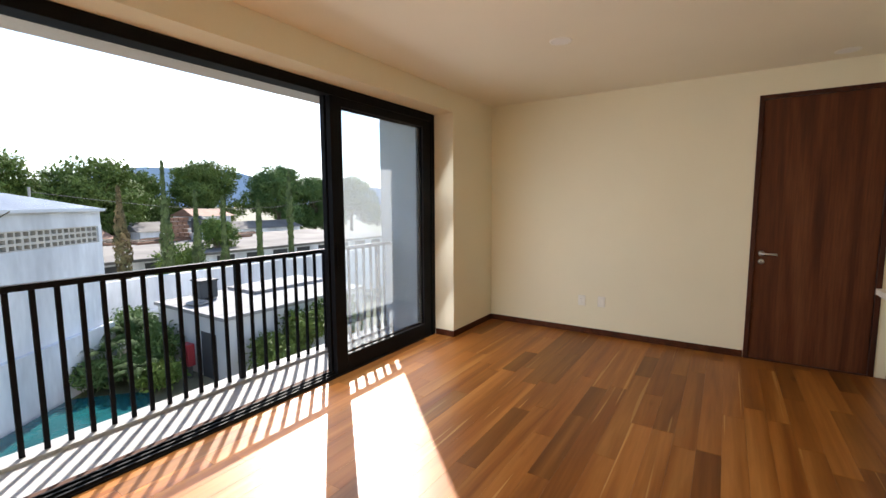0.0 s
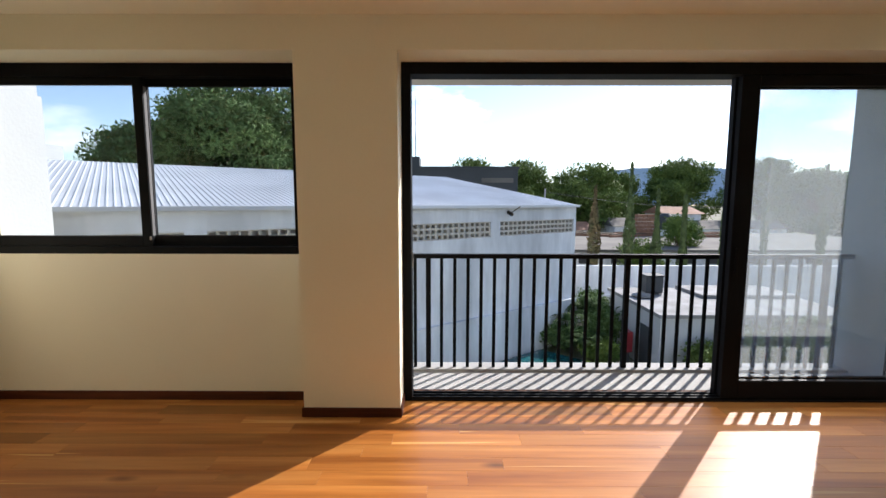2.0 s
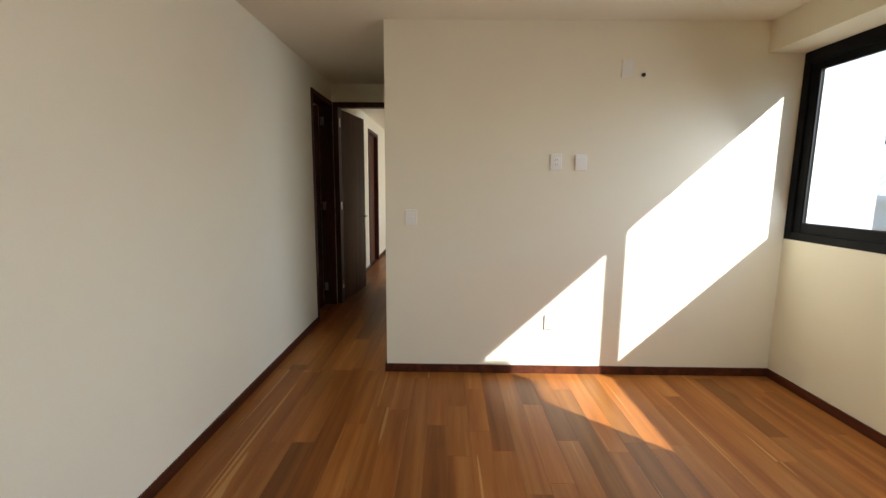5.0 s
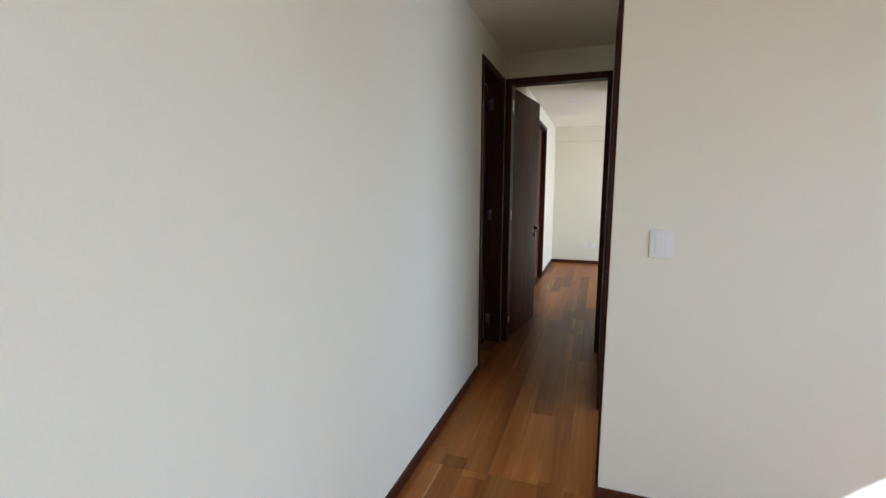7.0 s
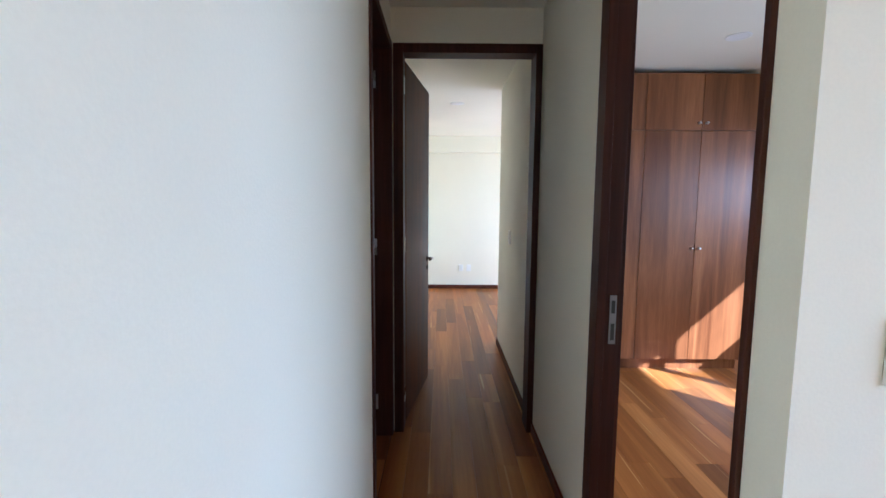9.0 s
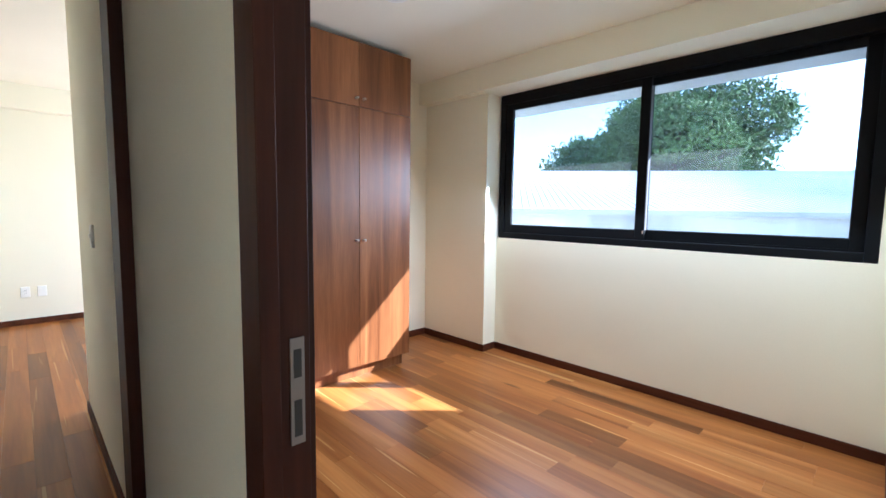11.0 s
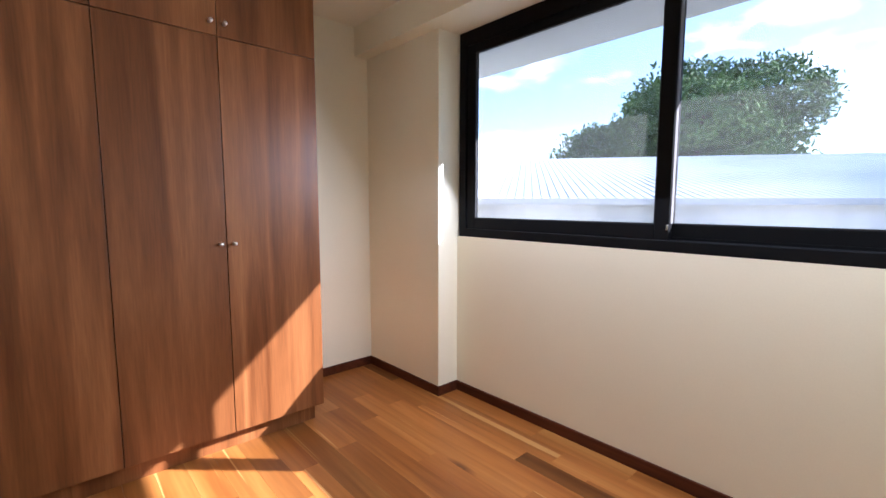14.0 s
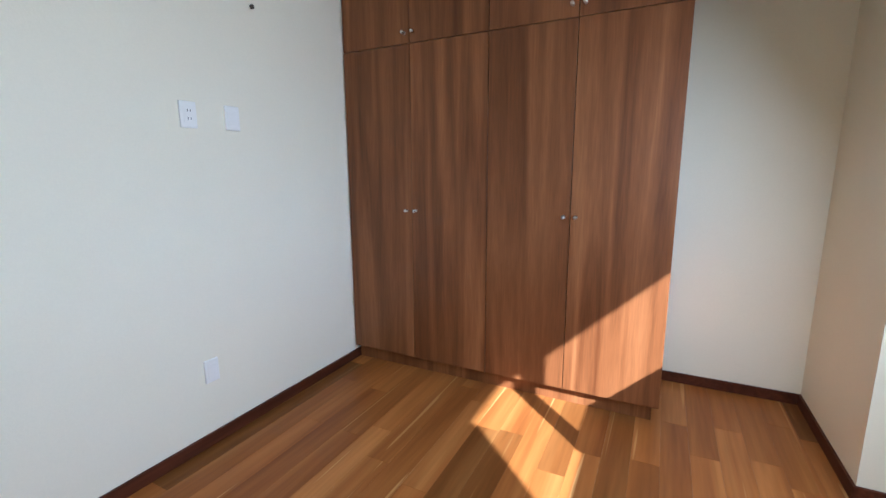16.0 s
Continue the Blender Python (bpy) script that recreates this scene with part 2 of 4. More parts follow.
SKIRT = wood("skirting_wood", (0.11, 0.032, 0.013), (0.075, 0.021, 0.008), (0.04, 0.011, 0.005), along=0, rough=0.5, tint=0.1, spec=0.22)
DOORWOOD = wood("dark_door_veneer", (0.145, 0.049, 0.019), (0.096, 0.029, 0.0105), (0.048, 0.014, 0.0055), along=2, rough=0.55, tint=0.08, density=7, wave=10, spec=0.25)
FRAMEWOOD = wood("dark_frame_wood", (0.078, 0.023, 0.0115), (0.050, 0.0138, 0.0065), (0.026, 0.007, 0.0033), along=2, rough=0.5, tint=0.1, spec=0.25)
WALNUT = wood("walnut_laminate", (0.28, 0.114, 0.038), (0.19, 0.070, 0.0215), (0.105, 0.034, 0.010), along=2, rough=0.36, tint=0.06, density=9, wave=15, spec=0.35, depth=0.11)
GROUT = material("dark_joint", (0.075, 0.026, 0.009), 0.9, vary=0.2)
BLACK = material("black_powder_coat", (0.0045, 0.005, 0.006), 0.6, vary=0.1, scale=4, fine=200, bump=0.02, spec=0.12)
SEAL = material("grey_brush_seal", (0.16, 0.16, 0.165), 0.9)
RUBBER = material("black_gasket", (0.008, 0.008, 0.009), 0.7)
CHROME = material("satin_nickel", (0.62, 0.60, 0.56), 0.28, metal=1.0, vary=0.04)
STEEL = material("dull_steel", (0.30, 0.28, 0.26), 0.45, metal=1.0, vary=0.06)
DARKMETAL = material("bronze_metal", (0.10, 0.08, 0.06), 0.35, metal=1.0, vary=0.05)
PLASTIC = material("white_switch_plastic", (0.87, 0.855, 0.78), 0.35, vary=0.02)
SLOT = material("dark_socket_slots", (0.03, 0.03, 0.03), 0.6)
STONE = material("pale_counter_stone", (0.75, 0.72, 0.66), 0.3, vary=0.08, scale=5)
PANE = glass("clear_pane", 0.0, 0.96)
# clear glass, its colour lowered a touch to dim the sunlit outdoors
PANE_DIMMED = glass("lightly_dimmed_pane", 0.0, 0.93)
PANE_DUST = glass("dusty_pane", 0.12, 0.95)
# tint added to darken the bright view outside, beside a little dust haze
PANE_DIM_FILM = glass("view_dimming_bedroom_pane", 0.015, 0.80)
LAMPDISC = material("lamp_diffuser", (0.85, 0.84, 0.8), 0.4, vary=0.02)
CONCRETE = material("pale_concrete", (0.40, 0.39, 0.375), 0.85, vary=0.18, scale=2.0, fine=50, bump=0.2)
SHEDROOF = material("worn_white_roof_coat", (0.29, 0.29, 0.295), 0.88, dark=(0.20, 0.195, 0.19), vary=0.12, scale=1.4, fine=30, bump=0.2)
STUCCO = material("white_stucco", (0.54, 0.55, 0.56), 0.88, vary=0.06, scale=0.8, fine=35, bump=0.25)
OLDWALL = material("weathered_white_wall", (0.80, 0.81, 0.83), 0.92, dark=(0.50, 0.51, 0.53), vary=0.12, scale=0.6, fine=6, bump=0.5, stretch=(1.6, 1.6, 0.45))
ROOFMETAL = material("white_painted_sheet", (0.60, 0.62, 0.65), 0.5, dark=(0.50, 0.515, 0.54), vary=0.06, scale=0.5, fine=20)
BREEZE = material("breeze_block_concrete", (0.52, 0.48, 0.42), 0.92, vary=0.15, scale=2, fine=30, bump=0.3)
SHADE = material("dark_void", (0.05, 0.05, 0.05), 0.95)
CHARCOAL = material("charcoal_cladding", (0.045, 0.05, 0.055), 0.7, vary=0.15, scale=0.4, fine=6)
LEAF = material("broad_leaves", (0.155, 0.21, 0.05), 0.72, dark=(0.065, 0.105, 0.025), scale=0.5, fine=3, vary=0.3, spec=0.18)
LEAFDARK = material("ficus_leaves", (0.125, 0.195, 0.06), 0.72, dark=(0.05, 0.095, 0.03), scale=0.5, fine=3, vary=0.3, spec=0.18)
LEAFLIGHT = material("young_leaves", (0.16, 0.22, 0.045), 0.72, dark=(0.06, 0.12, 0.025), scale=2, fine=9, vary=0.25, spec=0.18)
FERN = material("fern_fronds", (0.055, 0.10, 0.028), 0.85, dark=(0.025, 0.05, 0.014), scale=3, fine=20, vary=0.25, spec=0.12)
CYPRESS = material("cypress_needles", (0.10, 0.14, 0.04), 0.7, dark=(0.045, 0.075, 0.022), scale=3, fine=12, vary=0.25)
CYPRESSDRY = material("dry_cypress", (0.16, 0.11, 0.05), 0.8, dark=(0.05, 0.06, 0.02), scale=2.2, fine=10, vary=0.25)
BARK = material("bark", (0.13, 0.095, 0.065), 0.9, vary=0.3, scale=4, fine=20, bump=0.5)
WATER = material("pool_water", (0.012, 0.10, 0.105), 0.1, dark=(0.008, 0.065, 0.075), scale=1.2, fine=9, vary=0.15, bump=0.25)
SOIL = material("ground_soil", (0.20, 0.17, 0.12), 0.95, dark=(0.10, 0.12, 0.05), scale=0.3, fine=8, vary=0.2, bump=0.4)
GREYROOF = material("grey_flat_roof", (0.15, 0.138, 0.122), 0.92, dark=(0.09, 0.082, 0.075), scale=0.35, fine=5, vary=0.15)
TILE = material("old_red_tiles", (0.30, 0.15, 0.09), 0.85, vary=0.25, scale=1.5, fine=10)
RED = material("red_paint", (0.28, 0.02, 0.03), 0.5, vary=0.1)
# pale blue of distant air is mixed into the hills' colour
HILL = material("haze_coloured_hillside", (0.33, 0.43, 0.55), 1.0, vary=0.1, scale=0.01, fine=0.05)


# ---- building helpers ----
def block(bm, x0, x1, y0, y1, z0, z1, bevel=0.0):
    m = Matrix.LocRotScale(((x0 + x1) / 2, (y0 + y1) / 2, (z0 + z1) / 2), None, (abs(x1 - x0), abs(y1 - y0), abs(z1 - z0)))
    made = bmesh.ops.create_cube(bm, size=1, matrix=m)
    if bevel:
        edges = list({e for v in made["verts"] for e in v.link_edges})
        bmesh.ops.bevel(bm, geom=edges, offset=bevel, segments=2, affect="EDGES", profile=0.5)
    return bm


def rod(bm, a, b, r, segments=12, r2=None):
    a, b = Vector(a), Vector(b)
    m = Matrix.Translation((a + b) / 2) @ (b - a).to_track_quat("Z", "Y").to_matrix().to_4x4()
    bmesh.ops.create_cone(bm, cap_ends=True, segments=segments, radius1=r, radius2=r if r2 is None else r2, depth=(b - a).length, matrix=m)
    return bm


def finish(name, bm, mat, smooth=False):
    me = bpy.data.meshes.new(name)
    bm.normal_update()
    bm.to_mesh(me)
    bm.free()
    me.materials.append(mat)
    if smooth:
        for p in me.polygons:
            p.use_smooth = True
    return new(name, me)


def part(name, bm, mat, parent, label="", smooth=False):
    ob = finish(name, bm, mat, smooth)
    ob.parent = parent
    if label:
        tagged(ob, label)
    return ob


def boxes(*spans, bevel=0.0):
    bm = bmesh.new()
    for s in spans:
        block(bm, *s, bevel=bevel)
    return bm


def thing(name, label, category, at=(0, 0, 0), turn=0, group="", kind=""):
    ob = new(name)
    ob.matrix_basis = pose(*at, 0, 0, turn)
    return tagged(ob, label, category, group, kind)


def structure(name, label, category, bm, mat):
    return tagged(finish(name, bm, mat), label, category, "", "structure")


def mesh_object(name, verts, faces, mat, parent=None):
    me = bpy.data.meshes.new(name)
    me.from_pydata([tuple(v) for v in verts], [], faces)
    me.materials.append(mat)
    ob = new(name, me)
    ob.parent = parent
    return ob


# ---- the rooms: walls, floor, ceiling ----
H = 2.65          # ceiling
BEAM = 2.435      # underside of the beam over the windows
XW, XE = -2.65, 5.215
YS, YC = -0.635, 0.28     # corridor walls
YF = 3.04         # front of column and beam
Y1, Y2 = 3.30, 3.335      # window planes in the two rooms
YO = 3.50         # outer face

structure("wall_north", "cream plaster wall under the small window", "wall", boxes((XW, -0.225, Y1, YO, 0, 1.10)), PLASTER)
structure("beam_1", "cream plaster beam above the windows", "beam", boxes((XW, XE, YF, YO, BEAM, H)), PLASTER)
structure("column_1", "cream plaster column between window and balcony door", "column", boxes((-0.225, 0.44, YF, YO, 0, BEAM)), PLASTER)
structure("column_2", "cream plaster pier beside the balcony door", "column", boxes((4.295, XE, YF, YO, 0, BEAM)), PLASTER)
structure("wall_partition", "cream plaster partition with switch and outlets", "wall", boxes((-2.78, XW, 0.39, YO, 0, H), (-2.752, XW, YC, 0.39, 0, H)), PLASTER)
structure("wall_bedroom_north", "cream plaster bedroom wall under wide window", "wall", boxes((-5.535, -2.78, Y2, YO, 0, 1.10), (-2.90, -2.78, Y2, YO, 1.10, BEAM)), PLASTER)
structure("beam_2", "cream plaster beam above the bedroom window", "beam", boxes((-6.375, -2.78, 3.05, YO, BEAM, H)), PLASTER)
structure("column_3", "cream plaster pier beside the bedroom window", "column", boxes((-6.375, -5.535, 3.16, YO, 0, BEAM)), PLASTER)
structure("wall_bedroom_west", "cream plaster wall behind the wardrobe", "wall", boxes((-6.5, -6.375, YC, YO, 0, H)), PLASTER)
structure("wall_corridor", "pale plaster corridor wall with bedroom doorway", "wall", boxes(
    (-6.375, -3.63, YC, 0.39, 0, H), (-3.63, -2.752, YC, 0.39, 2.44, H)), PLASTER)
structure("wall_corridor_end", "pale plaster wall over the end doorway", "wall", boxes((-4.79, -4.66, YS, YC, 2.44, H), (-4.79, -4.66, YS, -0.62, 0, 2.44)), PLASTER)
structure("wall_south", "long pale plaster wall of room and corridor", "wall", boxes(
    (-3.86, 5.345, -0.765, YS, 0, H), (-4.66, -3.86, -0.765, YS, 2.44, H), (-7.0, -4.66, -0.765, YS, 0, H),
    (-8.0, -7.0, -0.765, YS, 2.44, H), (-9.75, -8.0, -0.765, YS, 0, H)), PLASTER)
structure("wall_east", "cream plaster wall with dark wooden door", "wall", boxes(
    (XE, 5.345, 0.36, YO, 0, H), (XE, 5.345, -0.55, 0.36, 2.425, H), (XE, 5.345, YS, -0.55, 0, H)), PLASTER)
structure("wall_far_room", "bright plaster wall with shallow beam", "wall", boxes((-9.75, -9.62, YS, YO, 0, H), (-9.62, -9.50, YS, 3.3, 2.38, H)), PLASTER)
structure("wall_far_north", "plaster wall round the far room window", "wall", boxes(
    (-9.62, -6.5, 3.3, YO, 0, 0.08), (-9.62, -9.45, 3.3, YO, 0.08, H), (-6.65, -6.5, 3.3, YO, 0.08, H), (-9.45, -6.65, 3.3, YO, 2.45, H)), PLASTER)
structure("wall_bath", "plain walls of the dark room beyond the doorway", "wall", boxes(
    (-4.79, -4.69, -2.4, -0.765, 0, H), (-3.3, -3.2, -2.4, -0.765, 0, H), (-4.79, -3.2, -2.5, -2.4, 0, H)), PLASTER)
structure("ceiling", "smooth warm white plaster ceiling", "ceiling", boxes((-9.75, 5.345, -2.5, YO, H, H + 0.2)), CEILING)
floor = structure("floor", "warm brown hardwood plank floor, oiled", "floor", boxes((-9.75, 5.345, -2.5, YO, -0.25, -0.006)), GROUT)

# skirting boards
SK, ST = 0.065, 0.012
structure("baseboard", "low dark wooden skirting board", "baseboard", boxes(
    (XW + ST, -0.225 - ST, Y1 - ST, Y1, 0, SK), (-0.225 - ST, -0.225, YF, Y1 - ST, 0, SK), (-0.225 - ST, 0.44 + ST, YF - ST, YF, 0, SK), (0.44, 0.44 + ST, YF, 3.27, 0, SK),
    (4.295 - ST, 4.295, YF, 3.27, 0, SK), (4.295 - ST, XE - ST, YF - ST, YF, 0, SK), (XE - ST, XE, 0.365, YF, 0, SK),
    (XW, XW + ST, YC - ST, Y1, 0, SK), (-2.752, XW, YC - ST, YC, 0, SK), (-3.86, 5.2, YS, YS + ST, 0, SK),
    (-4.66, -3.63, YC - ST, YC, 0, SK), (-6.5, -4.79, YC - ST, YC, 0, SK), (-7.0, -4.79, YS, YS + ST, 0, SK), (-9.62, -8.0, YS, YS + ST, 0, SK),
    (-9.62, -9.62 + ST, YS + ST, 3.3, 0, SK), (-5.81, -3.63, 0.39, 0.39 + ST, 0, SK), (-6.375, -6.375 + ST, 2.42, 3.16, 0, SK),
    (-6.375 + ST, -5.535 + ST, 3.16 - ST, 3.16, 0, SK), (-5.535, -5.535 + ST, 3.16, Y2, 0, SK), (-5.535 + ST, -2.78, Y2 - ST, Y2, 0, SK), (-2.78 - ST, -2.78, 0.39, Y2 - ST, 0, SK)), SKIRT)


# ---- windows and sliding door ----
def sash(name, parent, x0, x1, z0, z1, y0, y1, w, pane_mat, wb=None, wt=None):
    wb, wt = wb or w, wt or w
    s = part(name, boxes((x0, x0 + w, y0, y1, z0, z1), (x1 - w, x1, y0, y1, z0, z1), (x0 + w, x1 - w, y0, y1, z0, z0 + wb), (x0 + w, x1 - w, y0, y1, z1 - wt, z1), bevel=0.003), BLACK, parent)
    ym = (y0 + y1) / 2
    p = part("pane", boxes((x0 + w, x1 - w, ym - 0.003, ym + 0.003, z0 + wb, z1 - wt)), pane_mat, s, "clear glass pane")
    p.visible_shadow = False
    g = 0.006
    part("gasket", boxes((x0 + w, x0 + w + g, y0 + 0.006, ym - 0.004, z0 + wb, z1 - wt), (x1 - w - g, x1 - w, y0 + 0.006, ym - 0.004, z0 + wb, z1 - wt),
                         (x0 + w + g, x1 - w - g, y0 + 0.006, ym - 0.004, z0 + wb, z0 + wb + g), (x0 + w + g, x1 - w - g, y0 + 0.006, ym - 0.004, z1 - wt - g, z1 - wt)), RUBBER, s)
    return s


def sliding_window(name, label, x0, x1, z0, z1, y, mid, left_mat, right_mat):
    w = tagged(new(name), label, "window", "", "structure")
    f = 0.06
    part("window_frame", boxes((x0, x0 + f, y, y + 0.11, z0, z1), (x1 - f, x1, y, y + 0.11, z0, z1), (x0 + f, x1 - f, y, y + 0.11, z0, z0 + f * 0.9), (x0 + f, x1 - f, y, y + 0.11, z1 - f - 0.03, z1), bevel=0.004), BLACK, w)
    part("track", boxes((x0 + f, x1 - f, y + 0.0565, y + 0.0635, z0 + f * 0.9, z0 + f * 0.9 + 0.012)), BLACK, w)
    a, b = x0 + f, x1 - f
    s = sash("window_sash", w, a, mid + 0.035, z0 + f * 0.9, z1 - f - 0.03, y + 0.018, y + 0.056, 0.066, left_mat, 0.071, 0.05)
    sash("window_sash", w, mid - 0.035, b, z0 + f * 0.9, z1 - f - 0.03, y + 0.064, y + 0.102, 0.066, right_mat, 0.071, 0.05)
    part("brush_strip", boxes((mid + 0.0355, mid + 0.038, y + 0.03, y + 0.06, z0 + 0.13, z1 - f - 0.09)), SEAL, s, "grey brush seal")
    part("latch", boxes((mid + 0.024, mid + 0.034, y + 0.010, y + 0.018, z0 + 0.10, z0 + 0.125), bevel=0.002), CHROME, s, "small bright latch")
    return w


sliding_window("window_1", "black aluminium two-panel sliding window", XW, -0.225, 1.10, BEAM, Y1, -1.42, PANE_DIMMED, PANE_DIMMED)
sliding_window("window_2", "wide black aluminium sliding bedroom window", -5.52, -2.90, 1.10, BEAM, Y2, -4.19, PANE_DIM_FILM, PANE_DIM_FILM)

sd = tagged(new("door_1"), "black aluminium sliding balcony door, pushed open", "sliding door", "", "structure")
part("frame", boxes((0.44, 0.505, 3.28, 3.42, 0.0, BEAM), (4.23, 4.295, 3.28, 3.42, 0.0, BEAM), (0.505, 4.23, 3.28, 3.42, 2.355, BEAM), bevel=0.004), BLACK, sd)
part("threshold", boxes((0.505, 4.23, 3.28, 3.42, -0.02, 0.012)), BLACK, sd)
for yy in (3.295, 3.34, 3.385):
    part("track", boxes((0.505, 4.23, yy - 0.006, yy + 0.006, 0.012, 0.03)), BLACK, sd)
p1 = sash("panel", sd, 2.79, 4.23, 0.03, 2.355, 3.345, 3.395, 0.13, PANE_DUST, 0.13, 0.075)
p2 = sash("panel", sd, 2.80, 4.22, 0.032, 2.353, 3.286, 3.335, 0.125, PANE, 0.125, 0.07)
part("pull_handle", boxes((2.83, 2.85, 3.268, 3.286, 0.95, 1.15), bevel=0.004), BLACK, p2)
part("lock_keep", boxes((0.505, 0.515, 3.33, 3.35, 1.0, 1.12), bevel=0.002), CHROME, sd, "bright lock keep")


# ---- doors ----
def lever(parent, at, out, along, mat=CHROME):
    """Lever handle with a round rose and a key rose below it. out: unit normal of the leaf; along: the way the lever points."""
    at, out, along = Vector(at), Vector(out), Vector(along)
    h = part("handle", rod(rod(rod(bmesh.new(), at, at + out * 0.008, 0.026, 20), at + out * 0.008, at + out * 0.05, 0.009), at + out * 0.045 - along * 0.008, at + out * 0.045 + along * 0.115, 0.009), mat, parent, "metal lever handle", True)
    k = at + Vector((0, 0, -0.075))
    kk = part("key_rose", rod(bmesh.new(), k, k + out * 0.008, 0.024, 20), mat, parent, "round metal key rose", True)
    part("keyhole", rod(bmesh.new(), k + out * 0.008, k + out * 0.0095, 0.007, 10), SLOT, kk)
    return h


def hinge(parent, x, y, z, dx, dy):
    part("hinge", boxes((x - dx, x + dx, y - dy, y + dy, z - 0.05, z + 0.05), bevel=0.001), CHROME, parent, "satin metal hinge plate")


d2 = tagged(new("door_2"), "closed tall dark-stained wooden door with lever", "door", "", "structure")
part("frame", boxes((5.205, 5.345, 0.325, 0.36, 0, 2.425), (5.205, 5.345, -0.55, -0.515, 0, 2.425), (5.205, 5.345, -0.515, 0.325, 2.39, 2.425), bevel=0.002), FRAMEWOOD, d2)
leaf2 = part("leaf", boxes((5.235, 5.275, -0.512, 0.322, 0.006, 2.387), bevel=0.002), DOORWOOD, d2)
part("threshold", boxes((5.203, 5.345, -0.514, 0.324, -0.008, 0.004), bevel=0.001), FRAMEWOOD, d2)
lever(leaf2, (5.235, 0.268, 1.0), (-1, 0, 0), (0, -1, 0))

d3 = tagged(new("door_3"), "bedroom doorway with dark wooden frame", "door", "", "structure")
part("frame", boxes((-3.63, -3.55, 0.268, 0.301, 0, 2.44), (-3.63, -3.565, 0.301, 0.36, 0, 2.44), (-3.63, -3.61, 0.36, 0.393, 0, 2.44),
                    (-2.77, -2.752, 0.268, 0.301, 0, 2.44), (-2.76, -2.752, 0.301, 0.385, 0, 2.44),
                    (-3.55, -2.77, 0.268, 0.301, 2.395, 2.44), (-3.565, -2.76, 0.301, 0.385, 2.41, 2.44), bevel=0.002), FRAMEWOOD, d3)
st = part("strike_plate", boxes((-3.5655, -3.562, 0.322, 0.348, 0.95, 1.14), bevel=0.0008), STEEL, d3, "dull metal strike plate")
part("strike_slot", boxes((-3.5625, -3.5612, 0.328, 0.342, 1.07, 1.12), (-3.5625, -3.5612, 0.328, 0.342, 0.965, 1.03)), SLOT, st)

d4 = tagged(new("door_4"), "tall dark wooden corridor door, standing open", "door", "", "structure")
part("frame", boxes((-4.80, -4.645, -0.62, -0.56, 0, 2.44), (-4.80, -4.645, 0.24, YC - 0.0005, 0, 2.44), (-4.76, -4.645, -0.56, 0.24, 2.385, 2.44), bevel=0.002), FRAMEWOOD, d4)
leaf4 = part("leaf", boxes((-0.79, 0, -0.04, 0, 0.006, 2.38), bevel=0.002), DOORWOOD, d4)
leaf4.matrix_basis = pose(-4.80, -0.556, 0, 0, 0, -9)
lever(leaf4, (-0.73, 0, 1.04), (0, 1, 0), (1, 0, 0), DARKMETAL)
lever(leaf4, (-0.73, -0.04, 1.04), (0, -1, 0), (1, 0, 0), DARKMETAL)
for z in (0.23, 1.22, 2.215):
    hinge(d4, -4.72, -0.558, z, 0.022, 0.002)

d5 = tagged(new("door_5"), "dark wooden door open into an unlit room", "door", "", "structure")
part("frame", boxes((-3.91, -3.86, -0.775, -0.625, 0, 2.44), (-4.66 + 0.017, -4.60, -0.775, -0.625, 0, 2.44), (-4.60, -3.91, -0.775, -0.625, 2.39, 2.44), bevel=0.002), FRAMEWOOD, d5)
leaf5 = part("leaf", boxes((-4.60, -4.56, -1.46, -0.78, 0.006, 2.385), bevel=0.002), DOORWOOD, d5)
lever(leaf5, (-4.56, -1.40, 1.04), (1, 0, 0), (0, 1, 0), DARKMETAL)
for z in (0.23, 1.22, 2.215):
    hinge(d5, -4.598, -0.74, z, 0.002, 0.022)

d6 = tagged(new("door_6"), "closed dark wooden door in the far room", "door", "", "structure")
part("frame", boxes((-7.05, -7.0, -0.775, -0.622, 0, 2.44), (-8.0, -7.95, -0.775, -0.622, 0, 2.44), (-7.95, -7.05, -0.775, -0.622, 2.39, 2.44), bevel=0.002), FRAMEWOOD, d6)
part("leaf", boxes((-7.948, -7.052, -0.74, -0.70, 0.006, 2.387), bevel=0.002), DOORWOOD, d6)


